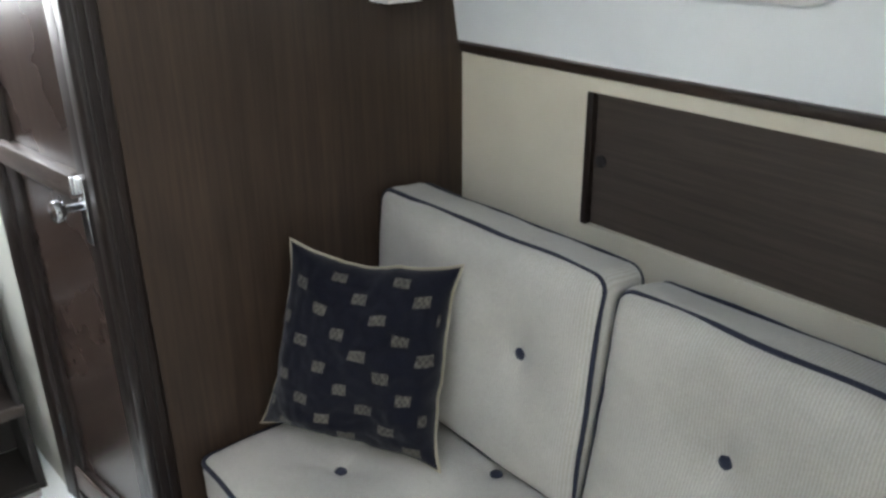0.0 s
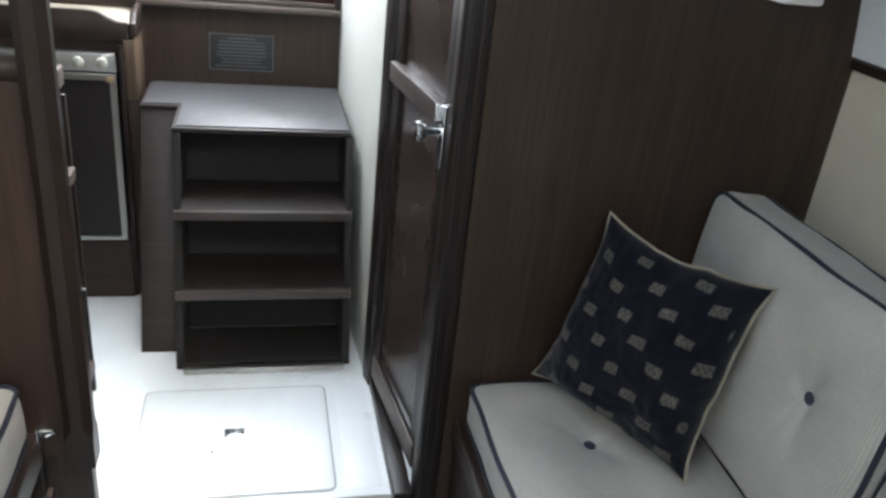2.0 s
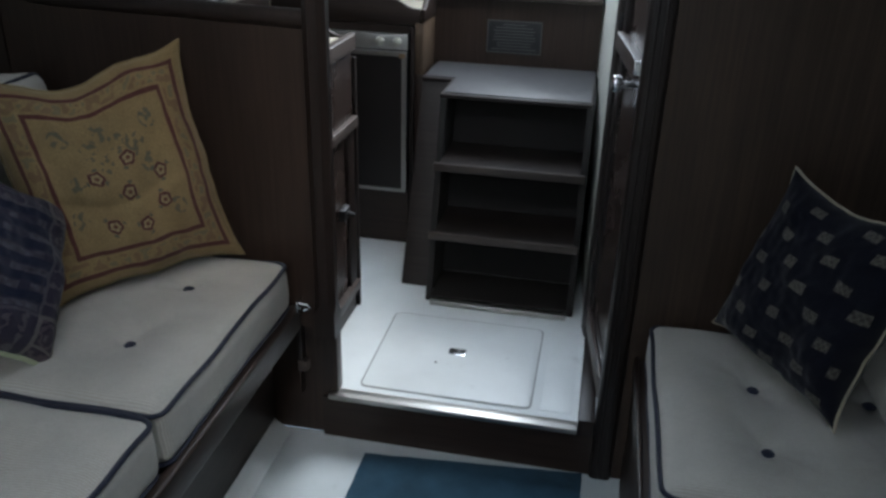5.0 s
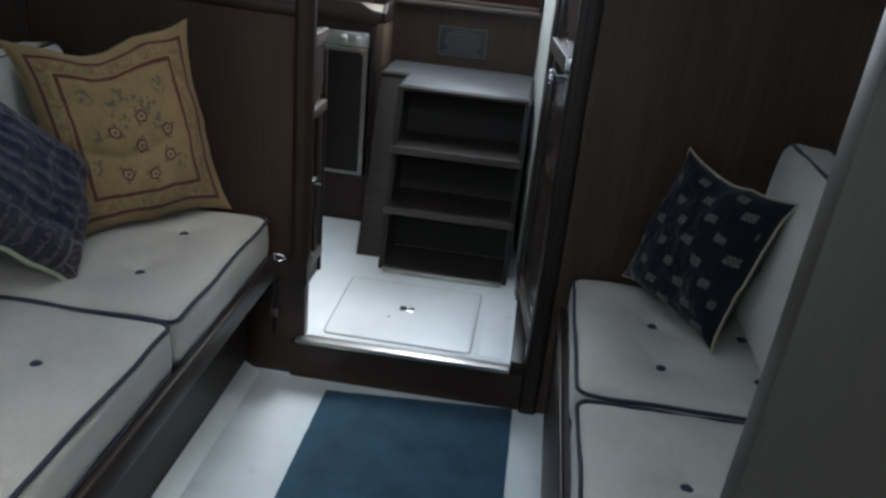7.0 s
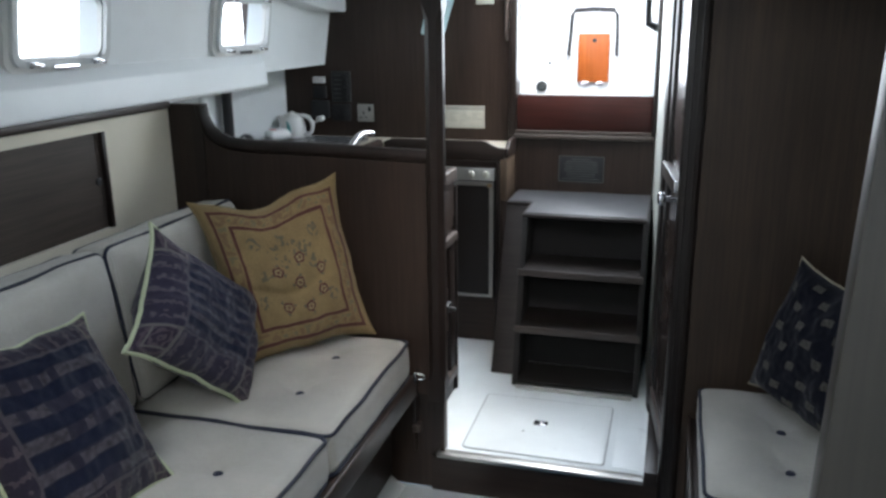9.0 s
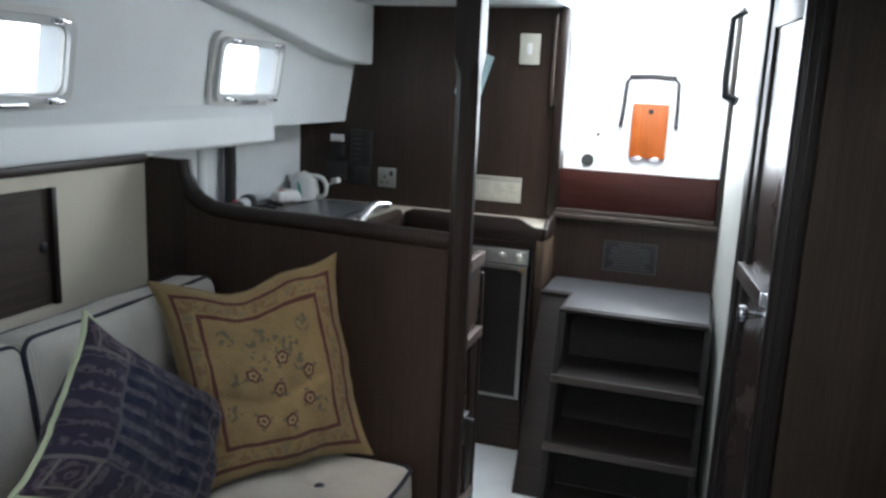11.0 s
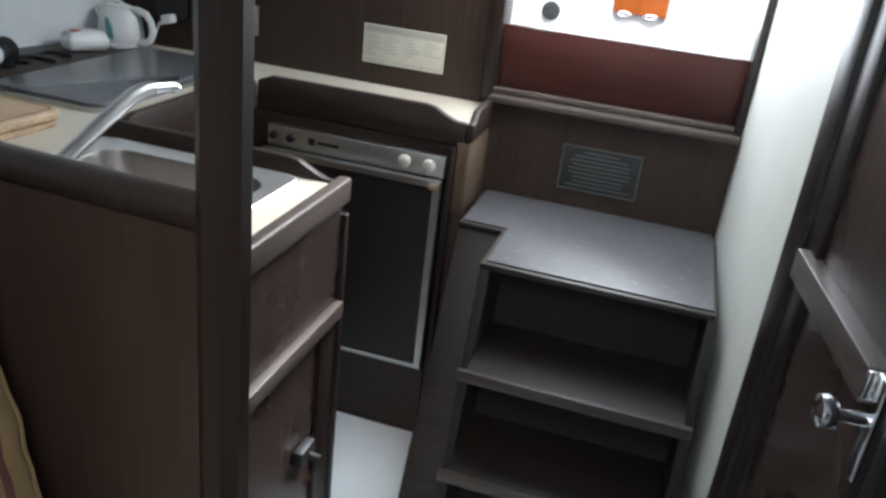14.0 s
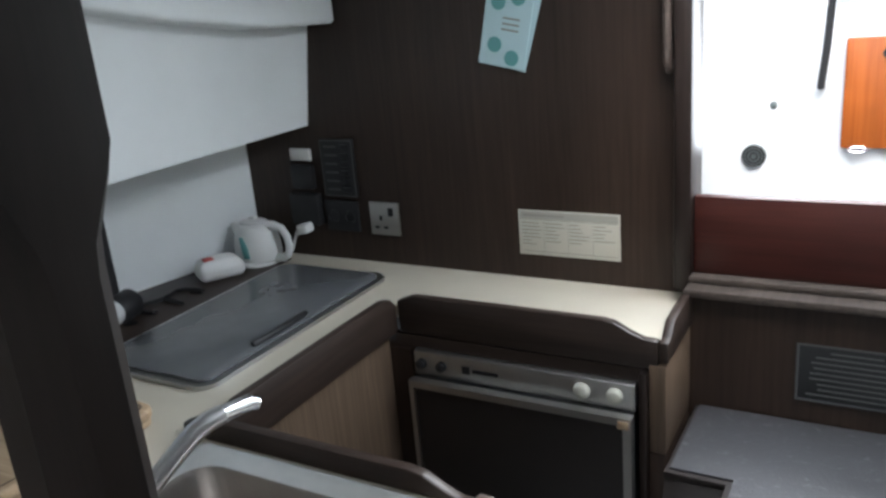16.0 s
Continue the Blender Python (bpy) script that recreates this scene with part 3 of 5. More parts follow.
door = thing("door", (0.39, 0.3, 0.15), "dark varnished panelled door, closed, with a chrome handle", "door")
W = 0.462
for y0, y1, z0, z1 in ((0.0, 0.075, 0.19, 1.88), (W - 0.06, W, 0.19, 1.88)):
    part("stile", on_door(box(-0.012, 0.016, y0, y1, z0, z1, 0.003)), POST, door)
for z0, z1, nm in ((0.19, 0.29, "bottom_rail"), (1.80, 1.88, "top_rail")):
    part(nm, on_door(box(-0.012, 0.016, 0.0755, W - 0.0605, z0, z1, 0.003)), POST, door)
part("middle_rail", on_door(box(-0.030, 0.012, 0.0755, W - 0.024, 1.102, 1.150, 0.004)), WORN, door, "worn pale middle rail")
part("bottom_batten", on_door(box(-0.022, -0.0125, 0.03, W - 0.02, 0.21, 0.28, 0.003)), WORN, door)
part("lower_panel", on_door(box(-0.002, 0.008, 0.0755, W - 0.0605, 0.2905, 1.1015)), DOOR, door)
part("upper_panel", on_door(box(-0.002, 0.008, 0.0755, W - 0.0605, 1.1505, 1.7995)), DOOR, door)
plate = part("handle_plate", on_door(joined(box(-0.018, -0.0125, 0.044, 0.0745, 1.012, 1.148, 0.002), box(-0.030, -0.0175, 0.066, 0.0745, 1.112, 1.148, 0.002))), CHROME, door, "chrome handle plate")
part("handle", on_door(joined(tube([(-0.0185, 0.058, 1.092), (-0.056, 0.056, 1.094)], 0.0085, 12), lathe([(0.008, -0.046), (0.018, -0.051), (0.022, -0.060), (0.020, -0.069), (0.010, -0.073)], (-0.006, 0.056, 1.094), "x", 20))), CHROME, plate, "chrome knob")
for z in (0.36, 1.12):
    part("hinge", on_door(tube([(-0.018, W + 0.004, z), (-0.018, W + 0.004, z + 0.07)], 0.0045, 10)), BLACK, door, "dark hinge")
solid("trim_door_aft", prism([(0.388, 0.486), (0.377, 0.5445), (0.43, 0.5445), (0.43, 0.486)], "z", 0.15, ROOF, 0.003), POST, "dark varnished door frame", "trim", kind="structure")
solid("trim_door_top", box(0.40, 0.46, 0.02, 0.485, 1.885, ROOF), POST, "dark varnished door head", "trim", kind="structure")
solid("trim_door_sill", box(0.392, 0.4372, -0.021, 0.484, 0.1372, 0.187, 0.003), POST, "dark varnished door sill", "trim", kind="structure")
hook = thing("grab_bar", (0.345, 0.75, 1.6), "dark wooden grab handle on the off-white wall", "handle")
part("bar", tube([(0.335, 0.70, 1.60), (0.300, 0.715, 1.615), (0.296, 0.73, 1.66), (0.298, 0.76, 1.85), (0.335, 0.765, 1.875)], [0.015, 0.013, 0.011, 0.011, 0.014], 10), BLACK, hook)

# ---- steps ----
# paler than the treads: light that catches the front edges is put into the colour
NOSING = wood("step nosing with lit edge in the colour", (0.030, 0.0248, 0.0222), (0.074, 0.062, 0.055), 0.4, "x", 0.5)
steps = thing("companion_steps", (0.08, 0.9, 0.15), "dark brown wooden companion steps with open shelves and a grey top", "steps")
F0, F1 = (0.575, 0.15), (0.745, 0.832)


def front_y(z):
    return F0[0] + (F1[0] - F0[0]) * (z - F0[1]) / (F1[1] - F0[1])


# sides, lowest tread and back carry painted shade, darker than the other treads
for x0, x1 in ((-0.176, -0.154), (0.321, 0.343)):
    part("side_panel", prism([(F0[0] + 0.030, 0.1505), (F1[0] + 0.050, 0.832), (1.283, 0.832), (1.283, 0.1505)], "x", x0, x1, 0.002), STEPSHADE, steps)
for z, y0 in ((0.413, 0.609), (0.640, 0.672)):
    tread = part("tread", box(-0.1535, 0.3205, y0 + 0.012, y0 + 0.28, z - 0.022, z, 0.002), STEP, steps)
    part("nosing", box(-0.170, 0.337, y0 - 0.004, y0 + 0.0115, z - 0.026, z + 0.003, 0.004), NOSING, tread, "paler nosing, lit edge painted in")
part("tread", box(-0.1535, 0.3205, 0.60, 0.80, 0.1505, 0.178, 0.002), STEPSHADE, steps)
part("toe_strip", box(-0.1535, 0.3205, 0.572, 0.592, 0.1505, 0.170, 0.003), ALU, steps, "worn pale metal toe strip")
part("back_panel", prism([(0.80, 0.1785), (0.815, 0.1785), (0.995, 0.831), (0.98, 0.831)], "x", -0.1535, 0.3205), STEPSHADE, steps)
topshape = [(-0.178, 0.798), (0.336, 0.798), (0.336, 1.283), (-0.290, 1.283), (-0.290, 1.015), (-0.178, 1.015)]
part("top_board", prism(topshape, "z", 0.8325, 0.8470, 0.003), STEP, steps)
inset = [(-0.166, 0.812), (0.330, 0.812), (0.330, 1.280), (-0.280, 1.280), (-0.280, 1.027), (-0.166, 1.027)]
part("top_covering", prism(inset, "z", 0.8475, 0.8515, 0.001), LINO, steps, "grey scuffed non-slip covering")
part("wing_panel", prism([(0.704, 0.1505), (1.018, 0.832), (1.05, 0.832), (0.736, 0.1505)], "x", -0.288, -0.1765, 0.002), STEP, steps)
EDGEGREY = plain("dull metal edge", (0.06, 0.06, 0.06), 0.6)
plaque = thing("plaque", (0.01, 1.28, 0.9), "black plaque with rows of small pale lettering on dark teak", "sign")
part("plate", box(-0.094, 0.114, 1.2805, 1.2845, 0.900, 1.020, 0.001), PLAQUE, plaque)
part("edge", frame_bar([(-0.096, 0.898), (0.116, 0.898), (0.116, 1.022), (-0.096, 1.022)], [(-0.091, 0.903), (0.111, 0.903), (0.111, 1.017), (-0.091, 1.017)], "y", 1.2795, 1.2800), EDGEGREY, plaque)
rng = random.Random(3)
for k in range(9):
    half_w = rng.uniform(0.065, 0.09) if k else 0.045
    part("lettering_line", box(0.010 - half_w, 0.010 + half_w, 1.2798, 1.2803, 1.004 - k * 0.0115, 1.0075 - k * 0.0115), PALEINK, plaque)

# ---- floor hatch ----
hatch = thing("floor_hatch", (0.0, 0.27, 0.15), "white floor hatch with a flush lifting ring", "hatch")
HX, HY, HW, HH = 0.003, 0.270, 0.500, 0.440
part("lid", moved(prism(rounded_rect(HW, HH, 0.02), "z", 0.0005, 0.0045, 0.0015), Matrix.Translation((HX, HY, 0.15))), FLOORPAINT, hatch)
part("seam", moved(frame_bar(rounded_rect(HW + 0.010, HH + 0.010, 0.024), rounded_rect(HW + 0.001, HH + 0.001, 0.02), "z", 0.0004, 0.0025), Matrix.Translation((HX, HY, 0.15))), painted("grey seam", (0.33, 0.35, 0.35), 0.7), hatch, "grey seam round the lid")
pull = part("lifting_ring", joined(box(-0.026, 0.026, 0.268, 0.304, 0.1547, 0.1575, 0.001), ring((0.004, 0.286, 0.1590), 0.012, 0.003, "z")), CHROME, hatch, "chrome lifting ring on a plate")
part("screw_hole", lathe([(0.004, 0.0), (0.004, 0.0008), (0.002, 0.0010)], (-0.055, 0.215, 0.1547), "z", 12), BLACK, hatch)
solid("trim_floor_strip", box(0.285, 0.375, 0.05, 0.50, 0.1502, 0.1525, 0.001), FLOORPAINT, "narrow white floor board", "trim", kind="structure")

# ---- carpet ----
mat = thing("carpet_mat", (0.12, -0.6, 0), "dark blue carpet runner on the white sole", "carpet")
cm = bmesh.new()
N1, N2 = 40, 60
grid = [[cm.verts.new((-0.20 + 0.62 * i / N1 + (0.002 * noise.noise((0, j * 0.4, 3)) if i in (0, N1) else 0), -1.5 + (1.425 + 0.055 * i / N1) * j / N2, 0.007 + 0.0022 * noise.noise((i * 0.3, j * 0.3, 0)))) for j in range(N2 + 1)] for i in range(N1 + 1)]
for i in range(N1):
    for j in range(N2):
        cm.faces.new((grid[i][j], grid[i + 1][j], grid[i + 1][j + 1], grid[i][j + 1]))
ext = bmesh.ops.extrude_face_region(cm, geom=cm.faces[:])
for v in ext["geom"]:
    if isinstance(v, bmesh.types.BMVert):
        v.co.z = 0.0005
part("carpet", cm, CARPET, mat)


# ---- cushions ----
def cushion_mesh(L, Wd, H, r=0.035, puff=0.014, buttons=(), seed=0, n=46):
    """A boxed cushion, L along x, Wd along y, H along z, base at z 0, with buttoned dents in its top."""
    bm = bmesh.new()
    inner = Vector((L / 2 - r, Wd / 2 - r, H / 2 - r))
    faces = []
    for ax in range(3):
        for sgn in (-1, 1):
            a, b = (ax + 1) % 3, (ax + 2) % 3
            na, nb = [max(4, int(n * s / max(L, Wd))) for s in ((L, Wd, H)[a], (L, Wd, H)[b])]
            size = (L, Wd, H)
            g = []
            for i in range(na + 1):
                row = []
                for j in range(nb + 1):
                    p = Vector((0, 0, 0))
                    p[ax] = sgn * size[ax] / 2
                    p[a] = (i / na - 0.5) * size[a]
                    p[b] = (j / nb - 0.5) * size[b]
                    core = Vector([max(-inner[k], min(inner[k], p[k])) for k in range(3)])
                    d = p - core
                    if d.length > 1e-6:
                        p = core + d.normalized() * r
                    u, w = 2 * p.x / L, 2 * p.y / Wd
                    fill = (1 - min(1, abs(u)) ** 5) * (1 - min(1, abs(w)) ** 5)
                    if p.z > 0:
                        lift = puff * fill * (p.z / (H / 2))
                        for bx, by in buttons:
                            dd = math.hypot(p.x - bx, p.y - by)
                            lift -= (0.018 * math.exp(-(dd / 0.026) ** 2) + 0.030 * math.exp(-(dd / 0.12) ** 2)) * (p.z / (H / 2))
                            turn = math.atan2(p.y - by, p.x - bx)
                            fold = math.exp(-(dd / 0.10) ** 2) * (1 - math.exp(-(dd / 0.022) ** 2))
                            lift -= 0.0075 * fold * noise.noise((math.cos(turn) * 2.2 + bx * 7, math.sin(turn) * 2.2 + by * 5, seed)) * (p.z / (H / 2))
                        p.z += lift
                    wob = 0.0055 * noise.noise((p.x * 5 + seed, p.y * 5, p.z * 9)) + 0.003 * noise.noise((p.x * 16, p.y * 11 + seed, p.z * 20))
                    p += p.normalized() * wob
                    row.append(bm.verts.new(p + Vector((0, 0, H / 2))))
                g.append(row)
            for i in range(na):
                for j in range(nb):
                    bm.faces.new((g[i][j], g[i + 1][j], g[i + 1][j + 1], g[i][j + 1]))
    bmesh.ops.remove_doubles(bm, verts=bm.verts, dist=0.0012)
    return bm


def piping_loop(L, Wd, z, r=0.03, rad=0.0055, seed=0):
    pts = []
    base = rounded_rect(L - 0.012, Wd - 0.012, r, 6)
    dense = []
    for (x0, y0), (x1, y1) in zip(base, base[1:] + base[:1]):
        k = max(1, int(math.hypot(x1 - x0, y1 - y0) / 0.03))
        dense += [(x0 + (x1 - x0) * i / k, y0 + (y1 - y0) * i / k) for i in range(k)]
    for x, y in dense:
        pts.append((x + 0.004 * noise.noise((x * 8, y * 8, seed)), y + 0.004 * noise.noise((x * 8, y * 8, seed + 4)), z + 0.008 * noise.noise((x * 7, y * 7, seed + 9))))
    return tube(pts, rad, 8, True)


def settee_cushion(name, label, m, L, Wd, H, buttons, seed, group, category="cushion", puff=0.027, drop=0.008):
    t = thing(name, m.translation, label, category, group)
    cover = part("cover", moved(cushion_mesh(L, Wd, H, puff=puff, buttons=buttons, seed=seed, n=84), m), FABRIC, t)
    part("piping", moved(piping_loop(L, Wd, H - drop, seed=seed), m), PIPING, t, "navy piping along the top edge")
    part("piping", moved(piping_loop(L, Wd, 0.012, seed=seed + 1), m), PIPING, t)
    for bx, by in buttons:
        b = lathe([(0.004, -0.006), (0.014, -0.004), (0.015, 0.001), (0.010, 0.006), (0.003, 0.008)], (bx, by, H + 0.97 * puff - 0.046), "z", 14)
        part("button", moved(b, m), BUTTON, cover, "navy covered button")
    return t


SEATS = "settee cushions"
# port seat cushions
P_TOP, S_TOP = 0.608, 0.522
settee_cushion("seat_cushion", "oatmeal corded seat cushion with navy piping on the settee", pose(-0.706, -0.425, P_TOP - 0.135), 0.645, 0.67, 0.135, [(0.12, 0.165), (0.12, -0.10), (-0.16, 0.165), (-0.16, -0.10)], 1, SEATS)
settee_cushion("seat_cushion", "oatmeal corded seat cushion with navy piping on the settee", pose(-0.708, -1.195, P_TOP - 0.135), 0.645, 0.87, 0.135, [(0.12, 0.22), (0.12, -0.12), (-0.16, 0.22), (-0.16, -0.12)], 2, SEATS)
# starboard seat cushions
settee_cushion("seat_cushion", "oatmeal corded seat cushion with navy piping beside the bulkhead", pose(0.835, -0.345, S_TOP - 0.115), 0.595, 0.64, 0.115, [(-0.075, 0.095), (-0.075, -0.125), (0.17, -0.125), (0.17, 0.095)], 3, SEATS)
settee_cushion("seat_cushion", "oatmeal corded seat cushion with navy piping beside the partition", pose(0.835, -1.150, S_TOP - 0.115), 0.595, 0.94, 0.115, [(-0.075, 0.22), (-0.075, -0.2), (0.17, 0.22), (0.17, -0.2)], 4, SEATS)
# back cushions lean against the sides
BACKS = "settee back cushions"


def back_cushion(side, yc, length, foot_x, foot_z, tilt, high, seed, buttons):
    """A leaning back cushion; its buttoned face looks into the cabin."""
    m = pose(foot_x, yc, foot_z) @ Matrix.Rotation(radians(-(90 - tilt) if side > 0 else (90 - tilt)), 4, "Y") @ pose(high / 2 * side, 0, 0)
    return settee_cushion("back_cushion", "oatmeal corded back cushion with navy piping leaning on the side", m, high, length, 0.135, buttons, seed, BACKS, puff=0.030, drop=0.016)


back_cushion(1, -0.346, 0.662, 1.125, S_TOP - 0.005, 7, 0.49, 5, [(0.02, -0.15), (0.02, 0.17)])
back_cushion(1, -1.140, 0.915, 1.135, S_TOP - 0.005, 9, 0.47, 6, [(0.02, -0.2), (0.02, 0.2)])
back_cushion(-1, -0.42, 0.67, -1.075, P_TOP - 0.005, 8, 0.45, 7, [(0.0, -0.15), (0.0, 0.15)])
back_cushion(-1, -1.19, 0.86, -1.075, P_TOP - 0.005, 8, 0.45, 8, [(0.0, -0.2), (0.0, 0.2)])

# settee bases
base = thing("settee_base", (-0.7, -0.85, 0), "dark teak settee base with a rounded front rail", "settee", "settees")
part("front_panel", box(-0.52, -0.50, FWD + 0.001, -0.001, 0.0, 0.3995), TEAK_H, base)
part("seat_board", box(PORT + 0.001, -0.40, FWD + 0.001, -0.064, 0.435, 0.4595), TEAK_H, base)
part("front_rail", box(-0.40, -0.372, FWD + 0.001, -0.075, 0.40, 0.474, 0.008, 3), TEAK_H, base, "worn dark rail along the seat edge")
part("under_board", box(-0.50, -0.402, FWD + 0.001, -0.064, 0.400, 0.4345), TEAK_H, base)
base = thing("settee_base", (0.9, -0.85, 0), "dark teak settee base with a plain front", "settee", "settees")
part("front_panel", box(0.525, 0.545, FWD + 0.001, -0.0285, 0.0, 0.385), TEAK_H, base)
part("seat_board", box(0.526, STB - 0.001, FWD + 0.001, -0.0285, 0.3855, 0.4055), TEAK_H, base)
part("front_rail", box(0.516, 0.5255, FWD + 0.001, -0.03, 0.36, 0.42, 0.004), TEAK_H, base, "thin dark rail along the seat edge")


# ---- scatter cushions ----
def scatter(name, label, corners, thick, design, piping, seed, n=120, facing=None, sag=0.03, fold_at=0.0, cord=0.0038):
    """A square cushion through four corners (top left, top right, bottom right, bottom left), plump in the middle."""
    a, b, c, d = [Vector(p) for p in corners]
    nrm = (b - a).cross(d - a).normalized()
    if facing and nrm.dot(Vector(facing)) < 0:
        nrm = -nrm
    t = thing(name, (c + d) / 2, label, "cushion", "scatter cushions")

    def edge_in(u, v):
        s, q = 2 * u - 1, 2 * v - 1
        pull = 0.034
        wave = 0.014 * noise.noise((u * 5 + seed, v * 5, 7)) + 0.006 * noise.noise((u * 13, v * 13 + seed, 3))
        u, v = u + wave * (1 - q * q), v + wave * (1 - s * s)
        v += sag * math.exp(-((u - 0.42) / 0.2) ** 2) * (1 - v)
        ear = 0.022 * (abs(s) * abs(q)) ** 7
        u2 = u - pull * s * (1 - q ** 4) * abs(s) + math.copysign(ear, s)
        v2 = v - pull * q * (1 - s ** 4) * abs(q) + math.copysign(ear, q)
        return a * (1 - u2) * (1 - v2) + b * u2 * (1 - v2) + c * u2 * v2 + d * (1 - u2) * v2

    def height(u, v):
        s, q = abs(2 * u - 1), abs(2 * v - 1)
        fold = 0.16 * math.exp(-((v - fold_at - 0.05 * math.sin(u * 5 + seed)) / 0.035) ** 2) * (1 - s * s) if fold_at else 0.0
        return thick * ((1 - s ** 3.0) * (1 - q ** 3.0)) ** 0.5 * (1 - fold)

    bm = bmesh.new()
    layer = bm.loops.layers.float_color.new("pattern")
    for sgn in (1, -1):
        g = [[None] * (n + 1) for _ in range(n + 1)]
        for i in range(n + 1):
            for j in range(n + 1):
                u, v = i / n, j / n
                h = height(u, v)
                crease = 0.020 * noise.noise((u * 2.6 + seed, v * 2.6, sgn)) + 0.008 * noise.noise((u * 7, v * 7 + seed, sgn)) + 0.003 * noise.noise((u * 19, v * 19 + seed, sgn))
                g[i][j] = bm.verts.new(edge_in(u, v) + nrm * sgn * (h + (crease * min(1.0, h / thick * 1.5))))
        for i in range(n):
            for j in range(n):
                f = bm.faces.new((g[i][j], g[i + 1][j], g[i + 1][j + 1], g[i][j + 1]))
                col = design((i + 0.5) / n, (j + 0.5) / n)
                for lp in f.loops:
                    lp[layer] = (*col, 1)
    bmesh.ops.remove_doubles(bm, verts=bm.verts, dist=0.0004)
    part("cover", bm, PATTERN, t)
    rim = [(k / 48, 0) for k in range(48)] + [(1, k / 48) for k in range(48)] + [(1 - k / 48, 1) for k in range(48)] + [(0, 1 - k / 48) for k in range(48)]
    part("piping", tube([edge_in(u, v) + nrm * 0.003 * noise.noise((u * 9, v * 9, seed)) for u, v in rim], cord, 8, True), piping, t, "contrast piping round the edge")
    return t


def navy_squares(u, v):
    """Navy with small woven beige oblongs; each row is set over from the row above."""
    row = math.floor(v / 0.098)
    dv = v / 0.098 - row
    du = (u + 0.06 - 0.141 * row) % 0.365
    if du < 0.086 and 0.20 < dv < 0.80 and 0.03 < u < 0.97 and 0.03 < v < 0.97:
        weave = math.sin(du * 190) * math.sin(dv * 15) > -0.15
        k = (1.0 if weave else 0.55) * (0.9 + 0.35 * noise.noise((u * 50, v * 50, 0)))
        return (0.098 * k, 0.091 * k, 0.077 * k)
    return (0.0062, 0.0066, 0.0115)


FLOWERS = [(0.33, 0.46), (0.60, 0.38), (0.80, 0.53), (0.52, 0.60), (0.76, 0.74), (0.33, 0.82), (0.56, 0.86)]


def floral(u, v):
    """Mustard with a maroon frame, a patterned border and outlined flowers."""
    base = (0.190, 0.139, 0.068)
    s, q = abs(2 * u - 1), abs(2 * v - 1)
    e = max(s, q)
    if 0.65 < e < 0.70 or 0.86 < e < 0.90:
        return (0.075, 0.030, 0.026)
    if 0.725 < e < 0.85:
        m = noise.noise((u * 26, v * 26, 2))
        if m > 0.12:
            return (0.15, 0.10, 0.055)
        if m < -0.28:
            return (0.14, 0.12, 0.07)
        return base
    if e < 0.66:
        for k, (fu, fv) in enumerate(FLOWERS):
            fu, fv = 0.17 + 0.66 * fu, 0.17 + 0.66 * fv
            dx, dy = u - fu, v - fv
            r, a = math.hypot(dx, dy), math.atan2(dy, dx)
            petal = 0.030 + 0.0028 * math.cos(5 * a + k)
            if r < 0.010:
                return (0.085, 0.035, 0.025)
            if abs(r - petal) < 0.0065:
                return (0.072, 0.030, 0.028)
            if r < petal:
                return (0.215, 0.170, 0.096)
            if 0.010 < r - petal < 0.024 and math.sin(3 * a + k * 1.7) > 0.78:
                return (0.085, 0.082, 0.060)
        for lu, lv in ((0.46, 0.27), (0.53, 0.33), (0.40, 0.34), (0.28, 0.28), (0.72, 0.28), (0.66, 0.47), (0.30, 0.50), (0.62, 0.36), (0.47, 0.42), (0.24, 0.66), (0.74, 0.70)):
            if noise.noise((u * 34 + lu * 9, v * 34, 5)) > 0.08 and math.hypot(u - lu, v - lv) < 0.045:
                return (0.095, 0.088, 0.06)
    k = 1 + 0.12 * noise.noise((u * 9, v * 9, 1))
    return tuple(x * k for x in base)


def patchwork(u, v, rows=10, edge=0.60):
    """Navy and grey woven bars inside a purple printed border with outlined paisley corner squares."""
    s, q = abs(u * 2 - 1), abs(v * 2 - 1)
    m = noise.noise((u * 34, v * 34, 4))
    if s > edge and q > edge:
        if min(s, q) < edge + 0.045 or 0.90 < max(s, q) < 0.93:
            return (0.105, 0.097, 0.092)
        swirl = math.sin(math.hypot(s - 0.78, q - 0.80) * 75 + 3 * m)
        return (0.072, 0.056, 0.066) if swirl > 0.25 else (0.030, 0.023, 0.036)
    if s > edge or q > edge:
        along = v if s > edge else u
        if abs(max(s, q) - edge - 0.02) < 0.018:
            return (0.060, 0.055, 0.066)
        mark = math.sin(along * 62 + 2.5 * m) + 0.8 * m
        return (0.070, 0.060, 0.070) if mark > 0.72 else (0.024, 0.021, 0.036)
    k = math.floor(v * rows * 2)
    f = v * rows * 2 - k
    if k % 2:
        bar = noise.noise((math.floor(u * 17 + k * 0.37) * 1.7, k * 3.1, 1))
        if 0.12 < f < 0.9 and bar > -0.12:
            t = 0.75 + 0.5 * m
            return (0.074 * t, 0.069 * t, 0.086 * t)
        return (0.022, 0.021, 0.036)
    return (0.0085, 0.0115, 0.028)


def stripes(u, v):
    """A darker, broader weave of the same bars."""
    r, g, b = patchwork(u, v, 7, 0.72)
    return (r * 0.82, g * 0.80, b * 0.76)


